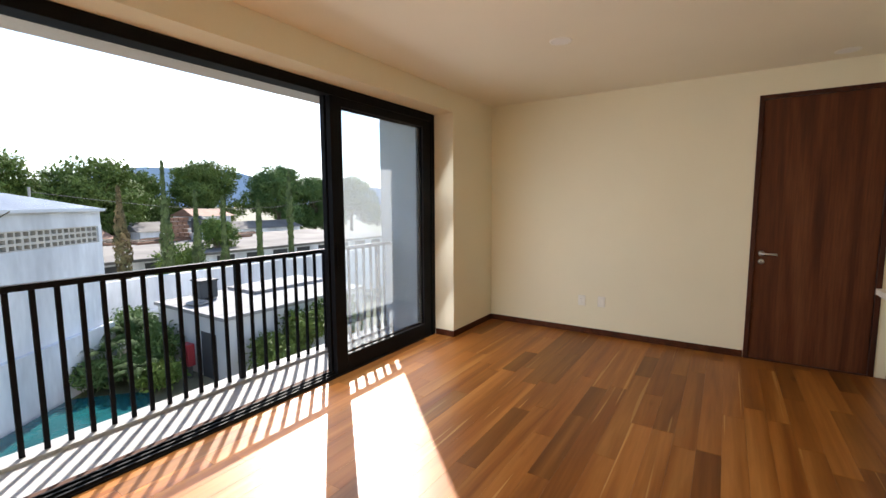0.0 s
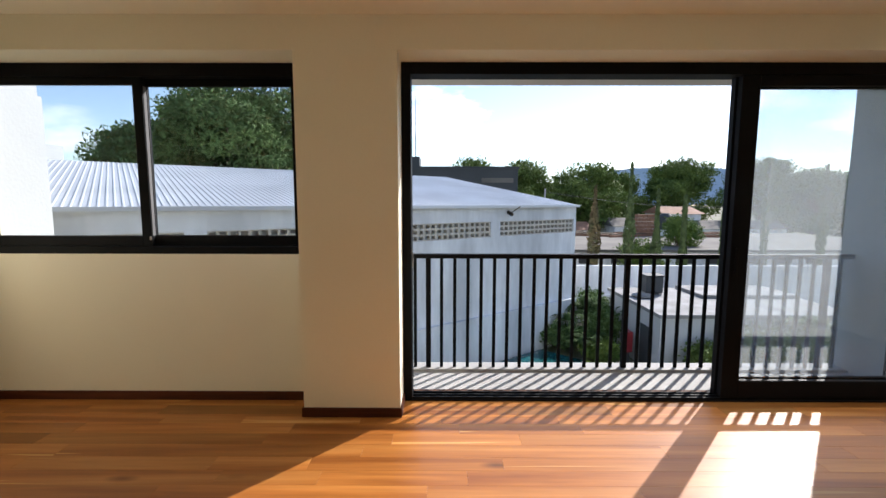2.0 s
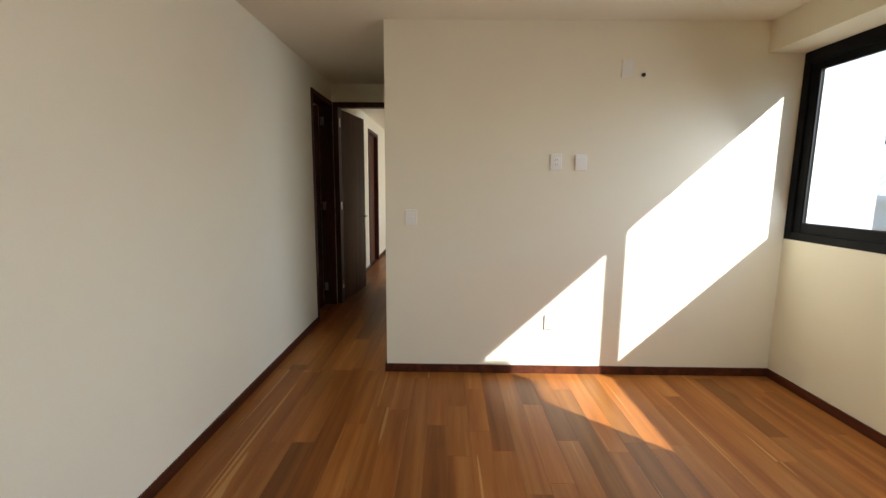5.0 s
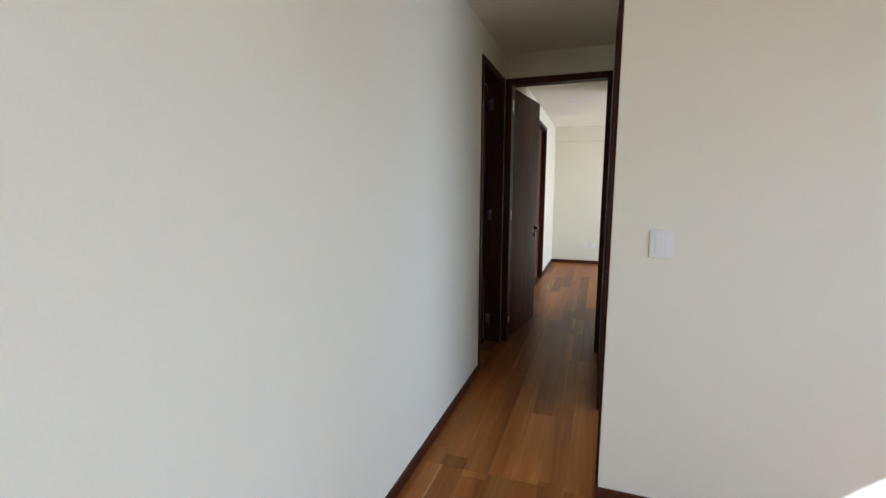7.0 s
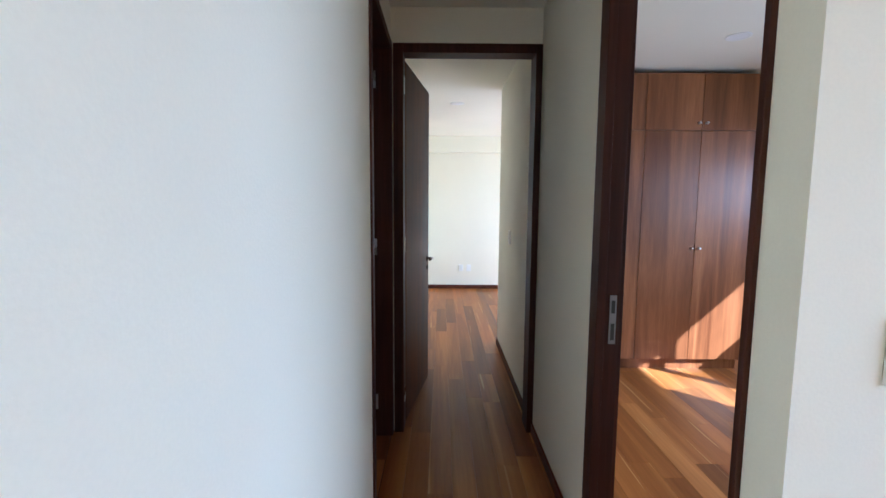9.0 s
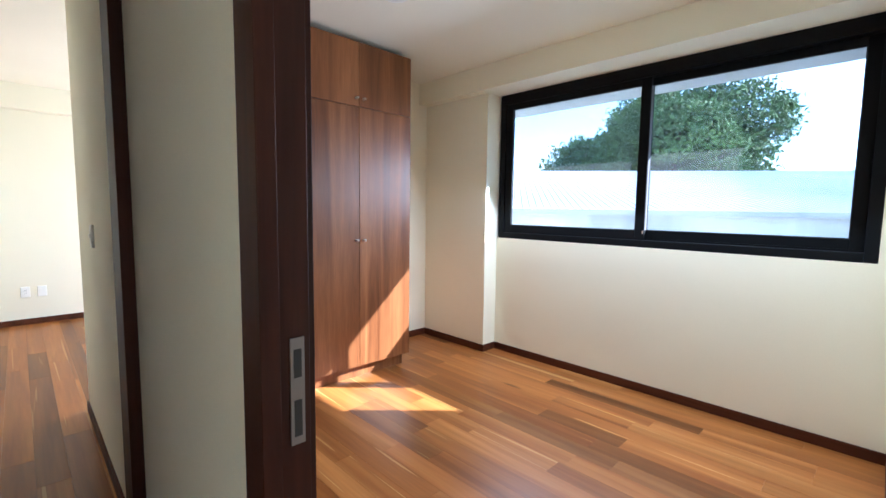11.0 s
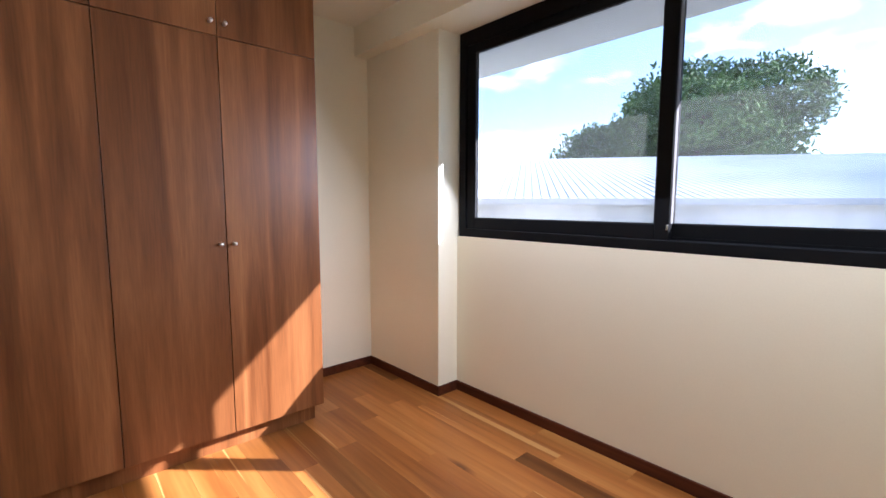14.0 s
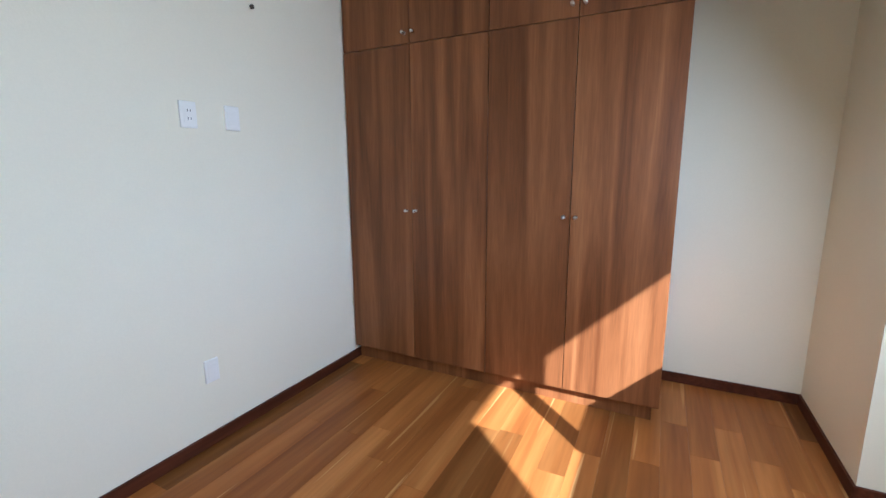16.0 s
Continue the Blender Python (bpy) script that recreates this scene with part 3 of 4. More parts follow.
# ---- wardrobe ----
def wardrobe():
    w = thing("wardrobe", "built-in walnut laminate wardrobe, eight closed doors", "wardrobe")
    x0, x1 = -6.37, -5.75
    part("body", boxes((x0, x1 - 0.022, 0.40, 0.418, 0.1, 2.605), (x0, x1 - 0.022, 2.397, 2.415, 0.1, 2.605), (x0, x1 - 0.022, 0.418, 2.397, 0.1, 0.118), (x0, x1 - 0.022, 0.418, 2.397, 2.587, 2.605),
                       (x0, x0 + 0.008, 0.418, 2.397, 0.118, 2.587), (x0 + 0.008, x1 - 0.022, 1.412, 1.43, 0.118, 2.587)), WALNUT, w)
    part("plinth", boxes((x0, x1 - 0.06, 0.40, 2.38, 0.0, 0.1)), WALNUT, w, "recessed plinth")
    ys = [0.40, 0.905, 1.42, 1.905, 2.415]
    for row, (z0, z1) in enumerate(((0.105, 2.128), (2.132, 2.605))):
        for k in range(4):
            d = part("door", boxes((x1 - 0.02, x1, ys[k] + 0.002, ys[k + 1] - 0.002, z0, z1), bevel=0.0012), WALNUT, w)
            side = 1 if k % 2 == 0 else -1
            yk = (ys[k + 1] if side > 0 else ys[k]) - side * 0.032
            zk = 1.115 if row == 0 else 2.19
            part("knob", rod(rod(bmesh.new(), (x1, yk, zk), (x1 + 0.012, yk, zk), 0.007), (x1 + 0.012, yk, zk), (x1 + 0.036, yk, zk), 0.009, 20, 0.010), CHROME, d, "small nickel knob", True)
    return w


wardrobe()


# ---- switches, outlets, ceiling lamps ----
def wall_plate(kind, at, turn, w=0.075, h=0.118):
    """Plate facing local -y, standing on the wall plane."""
    names = {"switch": "white plastic light switch on the wall", "outlet": "white plastic power outlet on the wall", "blank": "white plastic blank cover plate on the wall"}
    t = thing("light_switch" if kind == "switch" else "power_outlet" if kind == "outlet" else "cover_plate", names[kind], "switch" if kind == "switch" else "outlet" if kind == "outlet" else "cover plate", at, turn)
    plate = part("plate", boxes((-w / 2, w / 2, -0.012, 0, -h / 2, h / 2), bevel=0.004), PLASTIC, t)
    part("insert", boxes((-0.024, 0.024, -0.0145, -0.012, -0.038, 0.038), bevel=0.0015), PLASTIC, plate)
    if kind == "switch":
        part("rocker", boxes((-0.018, 0.018, -0.019, -0.0145, -0.010, 0.010), bevel=0.0015), PLASTIC, plate)
    if kind == "outlet":
        b = part("socket", boxes((-0.016, 0.016, -0.0165, -0.0145, -0.034, 0.034), bevel=0.001), PLASTIC, t)
        for dx in (-0.007, 0.007):
            for dz in (-0.018, 0.018):
                part("slot", boxes((dx - 0.0015, dx + 0.0015, -0.0172, -0.0165, dz - 0.005, dz + 0.005)), SLOT, b)
    return t


WESTROOM = 90      # plate that faces +x
wall_plate("switch", (XW, 0.475, 1.235), WESTROOM, 0.09, 0.118)
wall_plate("outlet", (XW, 1.555, 1.655), WESTROOM, 0.085)
wall_plate("blank", (XW, 1.74, 1.655), WESTROOM, 0.085)
wall_plate("blank", (XW, 2.04, 2.32), WESTROOM, 0.085)
wall_plate("blank", (XW, 1.56, 0.425), WESTROOM, 0.08)
cable = thing("cable_hole", "small dark cable outlet in the wall", "cable outlet", (XW, 2.16, 2.28), WESTROOM)
part("ring", rod(bmesh.new(), (0, 0, 0), (0, -0.006, 0), 0.014, 16), DARKMETAL, cable)
part("plug", rod(bmesh.new(), (0, -0.006, 0), (0, -0.014, 0), 0.007, 12), SLOT, cable)
wall_plate("outlet", (XE, 1.89, 0.375), -90, 0.08)
wall_plate("blank", (XE, 1.675, 0.38), -90, 0.08)
wall_plate("outlet", (-4.635, 0.39, 1.625), 180, 0.08)
wall_plate("blank", (-4.865, 0.39, 1.63), 180, 0.08)
wall_plate("blank", (-4.62, 0.39, 0.39), 180, 0.075)
wall_plate("switch", (-2.78, 3.11, 1.17), -90, 0.08)
wall_plate("outlet", (-9.62, 0.02, 0.37), WESTROOM, 0.08)
wall_plate("blank", (-9.62, 0.16, 0.37), WESTROOM, 0.08)
wall_plate("switch", (-5.75, YC, 1.2), 0, 0.075)
hook = thing("wall_anchor", "small grey anchor on the bedroom wall", "anchor", (-5.04, 0.39, 2.2), 180)
part("stud", rod(bmesh.new(), (0, 0, 0), (0, -0.012, 0), 0.011, 12), DARKMETAL, hook)


def downlight(x, y):
    t = thing("ceiling_light", "round white recessed ceiling downlight, switched off", "ceiling light", (x, y, H), 0, "recessed downlights")
    bm = bmesh.new()
    prof = [(0.082, 0.0), (0.080, -0.004), (0.066, -0.005), (0.060, -0.001)]
    n = 36
    rings = [[bm.verts.new((r * math.cos(2 * math.pi * k / n), r * math.sin(2 * math.pi * k / n), z)) for k in range(n)] for r, z in prof]
    for a, b in zip(rings, rings[1:]):
        for k in range(n):
            bm.faces.new((a[k], b[k], b[(k + 1) % n], a[(k + 1) % n]))
    part("trim_ring", bm, PLASTIC, t, "", True)
    part("diffuser", rod(bmesh.new(), (0, 0, -0.0005), (0, 0, -0.002), 0.062, 36), LAMPDISC, t)


for x, y in ((-1.39, 2.53), (3.52, 1.64), (4.96, -0.17), (-5.07, 1.72), (-7.12, -0.15)):
    downlight(x, y)

counter = thing("counter", "pale stone counter ledge against the wall", "counter")
part("top", boxes((2.9, 4.23, YS, -0.30, 0.86, 0.90), bevel=0.003), STONE, counter)
part("bracket", boxes((3.0, 3.05, YS, -0.4, 0.6, 0.86), bevel=0.002), PLASTER, counter)


# ---- balcony and outer walls ----
structure("balcony_floor", "pale concrete balcony floor, sunlit", "floor", boxes((0.2, 4.335, YO, 3.92, -0.25, -0.03), (0.2, 4.335, 3.92, 4.09, -0.25, -0.005), (0.44, 4.295, 3.42, YO, -0.25, -0.03)), CONCRETE)
structure("facade", "white stucco facade with projecting window boxes", "facade", boxes(
    (4.335, 4.55, YO, 4.10, -0.25, 2.49), (0.0, 4.55, YO, 4.10, 2.49, 2.75), (-2.95, -2.80, YO, 4.10, -0.3, 2.39), (-6.7, -2.80, YO, 4.06, 2.39, 2.65),
    (-9.9, 5.5, YO - 0.15, YO - 0.001, -3.2, -0.26), (-6.7, -2.95, YO, 4.10, -0.3, -0.05)), STUCCO)


def railing():
    r = thing("balcony_railing", "black steel balcony railing with upright bars", "railing")
    y = 3.98
    part("top_rail", boxes((0.42, 4.335, y - 0.027, y + 0.027, 0.985, 1.025), bevel=0.006), BLACK, r)
    x, k = 0.483, 0
    while x < 4.3:
        if k % 15 == 1:
            part("post", boxes((x - 0.022, x + 0.022, y - 0.022, y + 0.022, -0.005, 0.985), bevel=0.004), BLACK, r)
        else:
            part("baluster", boxes((x - 0.0145, x + 0.0145, y - 0.0095, y + 0.0095, -0.005, 0.985), bevel=0.003), BLACK, r)
        x += 0.1172
        k += 1


railing()

# ---- outside ----
GZ = -3.2
structure("ground", "dry ground with patches of grass", "ground", boxes((-400, 400, 3.4, 900, GZ - 0.3, GZ)), SOIL)


def on_wall(u, n, z=0.0):
    """Warehouse place: u metres along the wall from its corner, n metres behind it."""
    return Vector((5.15 - 0.8 * u - 0.6 * n, 14.84 - 0.6 * u + 0.8 * n, z))


def prism(bm, u0, u1, n0, n1, z0, z1):
    c = [on_wall(u, n) for u, n in ((u0, n0), (u1, n0), (u1, n1), (u0, n1))]
    lo, hi = [bm.verts.new((p.x, p.y, z0)) for p in c], [bm.verts.new((p.x, p.y, z1)) for p in c]
    bm.faces.new(lo)
    bm.faces.new(hi[::-1])
    for k in range(4):
        bm.faces.new((lo[k], hi[k], hi[(k + 1) % 4], lo[(k + 1) % 4])[::-1])
    return bm


def prisms(*spans):
    bm = bmesh.new()
    for s in spans:
        prism(bm, *s)
    bmesh.ops.recalc_face_normals(bm, faces=bm.faces)
    return bm


def warehouse():
    w = thing("warehouse", "long white weathered warehouse with ribbed metal roof", "building")
    length, deep, eave, ridge = 19.0, 7.4, 1.36, 2.64
    z0, z1 = 0.49, 0.93
    for span in ((0, length, 0, 0.2, z1, eave), (0, length, 0, 0.2, GZ, z0), (0, 0.2, 0.2, 2 * deep, GZ, eave), (length - 0.2, length, 0.2, 2 * deep, GZ, eave),
                 (0.2, length - 0.2, 2 * deep - 0.2, 2 * deep, GZ, eave), (0.2, length - 0.2, 0.34, 0.36, z0 - 0.3, z1 + 0.3)):
        part("wall", prisms(span), OLDWALL, w)
    part("plinth", prisms((0, length, -0.14, -0.001, GZ, -1.75)), OLDWALL, w, "thicker lower wall")
    for u in (0.06, 3.69, 7.45, 11.21, 14.97):
        part("pier", prisms((max(u - 0.185, 0), u + (0.185 if u > 1 else 0.06), -0.012, 0.19, z0, z1)), OLDWALL, w)
    tall, wide = (z1 - z0) / 3, 0.3755
    ring = boxes((0, wide, 0, 0.13, 0, 0.026), (0, wide, 0, 0.13, tall - 0.026, tall), (0, 0.03, 0, 0.13, 0.026, tall - 0.026), (wide - 0.03, wide, 0, 0.13, 0.026, tall - 0.026), (wide / 2 - 0.022, wide / 2 + 0.022, 0, 0.13, 0.026, tall - 0.026))
    first = part("breeze_block", ring, BREEZE, w, "pierced concrete block")
    turn = Matrix(((-0.8, -0.6, 0), (-0.6, 0.8, 0), (0, 0, 1))).to_4x4()
    for base in (0.13, 3.88, 7.64, 11.4):
        for c in range(9):
            for rr in range(3):
                u = base + c * wide
                ob = first if base < 1 and c == rr == 0 else new("breeze_block", first.data)
                ob.parent = w
                ob.matrix_basis = Matrix.Translation(on_wall(u, 0.03, z0 + rr * tall)) @ turn
    # ribbed sheets: one trapezoid rib every 0.115 m
    verts, faces = [], []
    u = -0.15
    prof = []
    while u < length + 0.15:
        prof += [(u, 0), (u + 0.07, 0), (u + 0.082, 0.014), (u + 0.103, 0.014)]
        u += 0.115
    for side in (0, 1):
        start = len(verts)
        for pu, ph in prof:
            a = on_wall(pu, -0.12 if side == 0 else 2 * deep + 0.1, eave + 0.005 + ph)
            b = on_wall(pu, deep, ridge + ph)
            verts += [a, b]
        for k in range(len(prof) - 1):
            i = start + 2 * k
            faces.append((i, i + 1, i + 3, i + 2))
    roof = mesh_object("roof", verts, faces, ROOFMETAL, w)
    tagged(roof, "white ribbed metal sheets")
    part("eave_flashing", prisms((0, length, -0.15, -0.11, eave - 0.04, eave + 0.035)), ROOFMETAL, w)
    for u in (0.0, length):
        gable = bmesh.new()
        gable.faces.new([gable.verts.new(on_wall(u, n, z)) for n, z in ((0, eave), (deep, ridge - 0.01), (2 * deep, eave))])
        part("gable", gable, OLDWALL, w)
    lamp = part("bracket", rod(rod(bmesh.new(), on_wall(3.2, -0.1, 1.15), on_wall(3.05, -0.35, 1.36), 0.012), on_wall(3.2, 0, 1.2), on_wall(3.2, -0.18, 1.12), 0.05), DARKMETAL, w, "small rusty lamp bracket")


warehouse()

structure("garden_wall", "white weathered garden boundary wall", "wall", boxes((4.9, 24, 17.0, 17.2, GZ, -0.98), (5.0, 24, 16.9, 17.0, GZ, -2.1)), OLDWALL)

util = thing("garden_shed", "white flat-roofed utility building in the garden", "building")
part("wall", boxes((6.4, 11.5, 11.3, 14.8, GZ, -1.52)), STUCCO, util)
part("roof", boxes((6.33, 11.6, 11.22, 14.9, -1.52, -1.42), bevel=0.01), SHEDROOF, util)
part("door", boxes((6.372, 6.4, 11.7, 12.4, GZ, -1.95)), CHARCOAL, util)
part("parapet", boxes((8.6, 11.5, 13.2, 14.8, -1.42, -1.32)), SHEDROOF, util)
ac = thing("water_tank", "dark boxy tank unit on the shed roof", "tank", (7.35, 13.9, -1.42))
part("body", boxes((-0.27, 0.27, -0.25, 0.25, 0.06, 0.58), bevel=0.03), CHARCOAL, ac)
part("lid", boxes((-0.3, 0.3, -0.28, 0.28, 0.58, 0.63), bevel=0.02), CHARCOAL, ac)
for sx in (-0.2, 0.2):
    part("foot", boxes((sx - 0.05, sx + 0.05, -0.2, 0.2, 0, 0.06)), CONCRETE, ac)
hose = thing("hose_coil", "pale coiled hose on the shed roof", "hose", (6.85, 13.4, -1.42))
bm = bmesh.new()
for ring in range(4):
    for k in range(20):
        a0, a1 = 2 * math.pi * k / 20, 2 * math.pi * (k + 1) / 20
        r = 0.2 + 0.03 * ring
        rod(bm, (r * math.cos(a0), r * math.sin(a0), 0.02 + 0.012 * ring), (r * math.cos(a1), r * math.sin(a1), 0.02 + 0.012 * ring), 0.016, 6)
part("coil", bm, CONCRETE, hose)
redbox = thing("red_cabinet", "dark red hose cabinet by the shed", "cabinet", (6.05, 12.6, GZ))
part("body", boxes((-0.05, 0.15, -0.18, 0.18, 0.35, 0.95), bevel=0.02), RED, redbox)
part("foot", boxes((0.0, 0.1, -0.1, 0.1, 0, 0.35)), CHARCOAL, redbox)

pool = thing("swimming_pool", "small turquoise swimming pool beside the wall", "pool", (0, 0, 0))
bm = bmesh.new()
for corner in (((-0.4, 10.35), (3.75, 13.45), (5.05, 12.35), (3.2, 8.3), (-0.4, 8.0)),):
    vs = [bm.verts.new((x, y, GZ + 0.08)) for x, y in corner]
    bm.faces.new(vs)
bmesh.ops.recalc_face_normals(bm, faces=bm.faces)
part("water", bm, WATER, pool)
part("coping", boxes((-0.6, 3.3, 7.7, 8.0, GZ, GZ + 0.14), bevel=0.02), CONCRETE, pool)


def leaves(rng, lobes, count, size):
    """Small folded leaves in loose clumps over and inside a set of ellipsoids (x, y, z, rx, ry, rz)."""
    lobes = np.array(lobes)
    vol = (lobes[:, 3] * lobes[:, 4] * lobes[:, 5]) ** 0.67
    clumps = max(count // 14, 1)
    pick = lobes[rng.choice(len(lobes), clumps, p=vol / vol.sum())]
    d = rng.normal(size=(clumps, 3))
    d /= np.linalg.norm(d, axis=1, keepdims=True)
    heart = pick[:, :3] + d * pick[:, 3:] * (0.5 + 0.55 * rng.random((clumps, 1)) ** 0.6)
    which = rng.integers(0, clumps, count)
    c = heart[which] + rng.normal(size=(count, 3)) * size * np.array((1.7, 1.7, 1.1))
    a = rng.normal(size=(count, 3)) + np.array((0, 0, -0.35))
    a /= np.linalg.norm(a, axis=1, keepdims=True)
    b = np.cross(a, d[which] + 0.6 * rng.normal(size=(count, 3)))
    b /= np.linalg.norm(b, axis=1, keepdims=True) + 1e-9
    s = size * (0.55 + 0.8 * rng.random((count, 1)))
    n = np.cross(a, b) * s * 0.22
    verts = np.stack([c - a * s, c + b * s * 0.42 + n, c + a * s, c - b * s * 0.42 + n], 1).reshape(-1, 3)
    k = 4 * np.arange(count)
    faces = np.stack([np.stack([k, k + 1, k + 2], 1), np.stack([k, k + 2, k + 3], 1)], 1).reshape(-1, 3)
    return verts.tolist(), faces.tolist()


def tree(label, x, y, z0, height, spread, seed, mat, count=2600, size=0.32, trunk=0.22, group="trees behind the walls", name="tree"):
    rng = np.random.default_rng(seed)
    t = thing(name, label, "tree", (x, y, z0), 0, group)
    bm = bmesh.new()
    fork = height * 0.42
    rod(bm, (0, 0, 0), (0.1, 0, fork), trunk, 10, trunk * 0.7)
    lobes = []
    for k in range(18):
        a = 2 * math.pi * k / 6.5 + rng.random()
        z = height * (0.30 + 0.56 * rng.random())
        r = spread * math.sqrt(max(0.02, 1 - ((z / height - 0.34) / 0.62) ** 2)) * (0.3 + 0.45 * rng.random())
        tip = (r * math.cos(a), r * math.sin(a), z)
        rod(bm, (0.1, 0, fork * (0.8 + 0.2 * rng.random())), tip, trunk * 0.45, 6, trunk * 0.12)
        q = spread * (0.24 + 0.2 * rng.random())
        lobes.append((*tip, q, q, q * 0.72))
    lobes.append((0, 0, height * 0.82, spread * 0.45, spread * 0.45, height * 0.17))
    part("trunk", bm, BARK, t)
    v, f = leaves(rng, lobes, int(count * 1.7), size * 0.85)
    mesh_object("crown", v, f, mat, t)
    return t


def cypress(x, y, z0, height, width, seed, mat, group="row of slim cypresses"):
    rng = np.random.default_rng(seed)
    t = thing("cypress", "slim columnar cypress behind the garden wall" if mat is CYPRESS else "slim columnar cypress with dry brown top", "tree", (x, y, z0), 0, group)
    part("trunk", rod(bmesh.new(), (0, 0, 0), (0, 0, height * 0.9), 0.07, 8, 0.015), BARK, t)
    verts, faces = [], []
    for _ in range(2600):
        h = rng.random() ** 0.8
        r = width * (min(1, (1 - h) * 1.7 + 0.05) ** 0.8) * (0.5 + 0.6 * rng.random()) * (0.85 + 0.3 * math.sin(9 * h + seed))
        a = rng.random() * 2 * math.pi
        c = np.array((r * math.cos(a), r * math.sin(a), h * height))
        s = 0.12 * (0.6 + 0.7 * rng.random())
        up = np.array((0.25 * math.cos(a), 0.25 * math.sin(a), 1.0)) * s
        side = np.array((-math.sin(a), math.cos(a), 0)) * s * 0.35 + rng.normal(size=3) * s * 0.2
        k = len(verts)
        verts += [c - side, c + side, c + up]
        faces.append((k, k + 1, k + 2))
    mesh_object("crown", verts, faces, mat, t)


for k, (x, top) in enumerate(((7.55, 2.12), (9.15, 3.22), (10.4, 2.0), (11.63, 1.75), (13.45, 1.65), (15.3, 3.2), (17.9, 3.1))):
    cypress(x, 20.0, GZ, top - GZ, 0.22 if k else 0.3, 40 + k, CYPRESS if k else CYPRESSDRY)

for k, (x, y, top, spread) in enumerate(((3.4, 45, 6.0, 4.2), (9.0, 45, 5.6, 4.5), (15.5, 46, 5.6, 4.8), (21.5, 52, 5.0, 4.0), (28.5, 52, 6.6, 4.6), (34.5, 47, 6.2, 4.6), (41, 48, 5.2, 5), (50, 50, 6, 6), (-3.5, 60, 6.2, 5))):
    dark = k in (5, 6)
    tree("dark dense evergreen tree behind low roofs" if dark else "broad leafy tree behind low roofs", x, y, GZ, top - GZ, spread, 70 + k, LEAFDARK if dark else LEAF, 15000, 0.2, 0.3)
tree("very large leafy ficus behind the warehouse", -11.3, 24.5, GZ, 11.2, 6.2, 91, LEAFDARK, 52000, 0.16, 0.5)
tree("rounded leafy shrub tree on the far plot", 14.8, 26.0, GZ, 4.0, 1.5, 93, LEAFLIGHT, 5000, 0.09, 0.1)
tree("yellow-green shrub before the low building", 10.4, 21.5, GZ, 3.0, 1.3, 94, LEAFLIGHT, 4000, 0.08, 0.08)


def plant(label, x, y, height, spread, seed, mat, count=700, size=0.13):
    rng = np.random.default_rng(seed)
    t = thing("garden_plant", label, "plant", (x, y, GZ), 0, "garden planting")
    bm = bmesh.new()
    lobes = []
    for k in range(6):
        a = k * 1.05 + rng.random()
        tip = (spread * 0.6 * math.cos(a) * rng.random(), spread * 0.6 * math.sin(a) * rng.random(), height * (0.45 + 0.4 * rng.random()))
        rod(bm, (0, 0, 0), tip, 0.02, 5, 0.008)
        lobes.append((*tip, spread * 0.45, spread * 0.45, height * 0.24))
    part("stem", bm, BARK, t)
    v, f = leaves(rng, lobes, count, size)
    mesh_object("foliage", v, f, mat, t)


for k, (x, y, h, s, m) in enumerate(((4.4, 13.7, 0.7, 0.6, LEAFDARK), (6.0, 15.4, 1.6, 1.0, LEAFDARK), (5.3, 13.4, 0.8, 0.6, LEAFDARK), (5.35, 12.4, 0.7, 0.5, LEAFLIGHT), (5.75, 13.6, 1.3, 0.8, LEAFDARK), (7.3, 10.6, 1.1, 0.7, LEAF), (8.4, 10.7, 1.5, 0.8, LEAF), (9.6, 10.6, 1.8, 0.9, LEAFLIGHT))):
    plant("lush green garden shrub beside the pool", x, y, h, s, 120 + k, m, 2600, 0.075)


def fern(label, x, y, height, spread, seed, mat):
    """Arching fronds with paired leaflets round a short stem."""
    rng = np.random.default_rng(seed)
    t = thing("garden_fern", label, "plant", (x, y, GZ), 0, "garden ferns")
    part("stem", rod(bmesh.new(), (0, 0, 0), (0, 0, height * 0.45), 0.05, 8, 0.03), BARK, t)
    for k in range(15):
        a = 2.4 * k + rng.random() * 0.4
        out, lift = spread * (0.75 + 0.35 * rng.random()), height * (0.35 + 0.4 * rng.random())
        side = np.array((-math.sin(a), math.cos(a), 0.0))
        verts, faces = [], []
        for q in range(26):
            u = 0.12 + 0.88 * q / 25
            verts.append(np.array((out * u * math.cos(a), out * u * math.sin(a), height * 0.45 + lift * (1.9 * u - 1.75 * u * u))))
        for q in range(25):
            u = 0.12 + 0.88 * q / 25
            fore = verts[q + 1] - verts[q]
            reach = 0.26 * math.sin(math.pi * min(0.97, 0.15 + 0.85 * u)) * spread
            for sgn in (-1, 1):
                verts.append(verts[q] + sgn * side * reach + fore * 1.5 + np.array((0, 0, -0.3 * reach)))
                faces.append((q, q + 1, len(verts) - 1))
        mesh_object("frond", verts, faces, mat, t)


for k, (x, y, h, sp) in enumerate(((4.75, 14.2, 1.5, 1.0), (5.6, 14.9, 1.9, 1.15), (5.05, 12.9, 1.0, 0.7))):
    fern("dark green fern with arching fronds by the pool", x, y, h, sp, 160 + k, FERN)

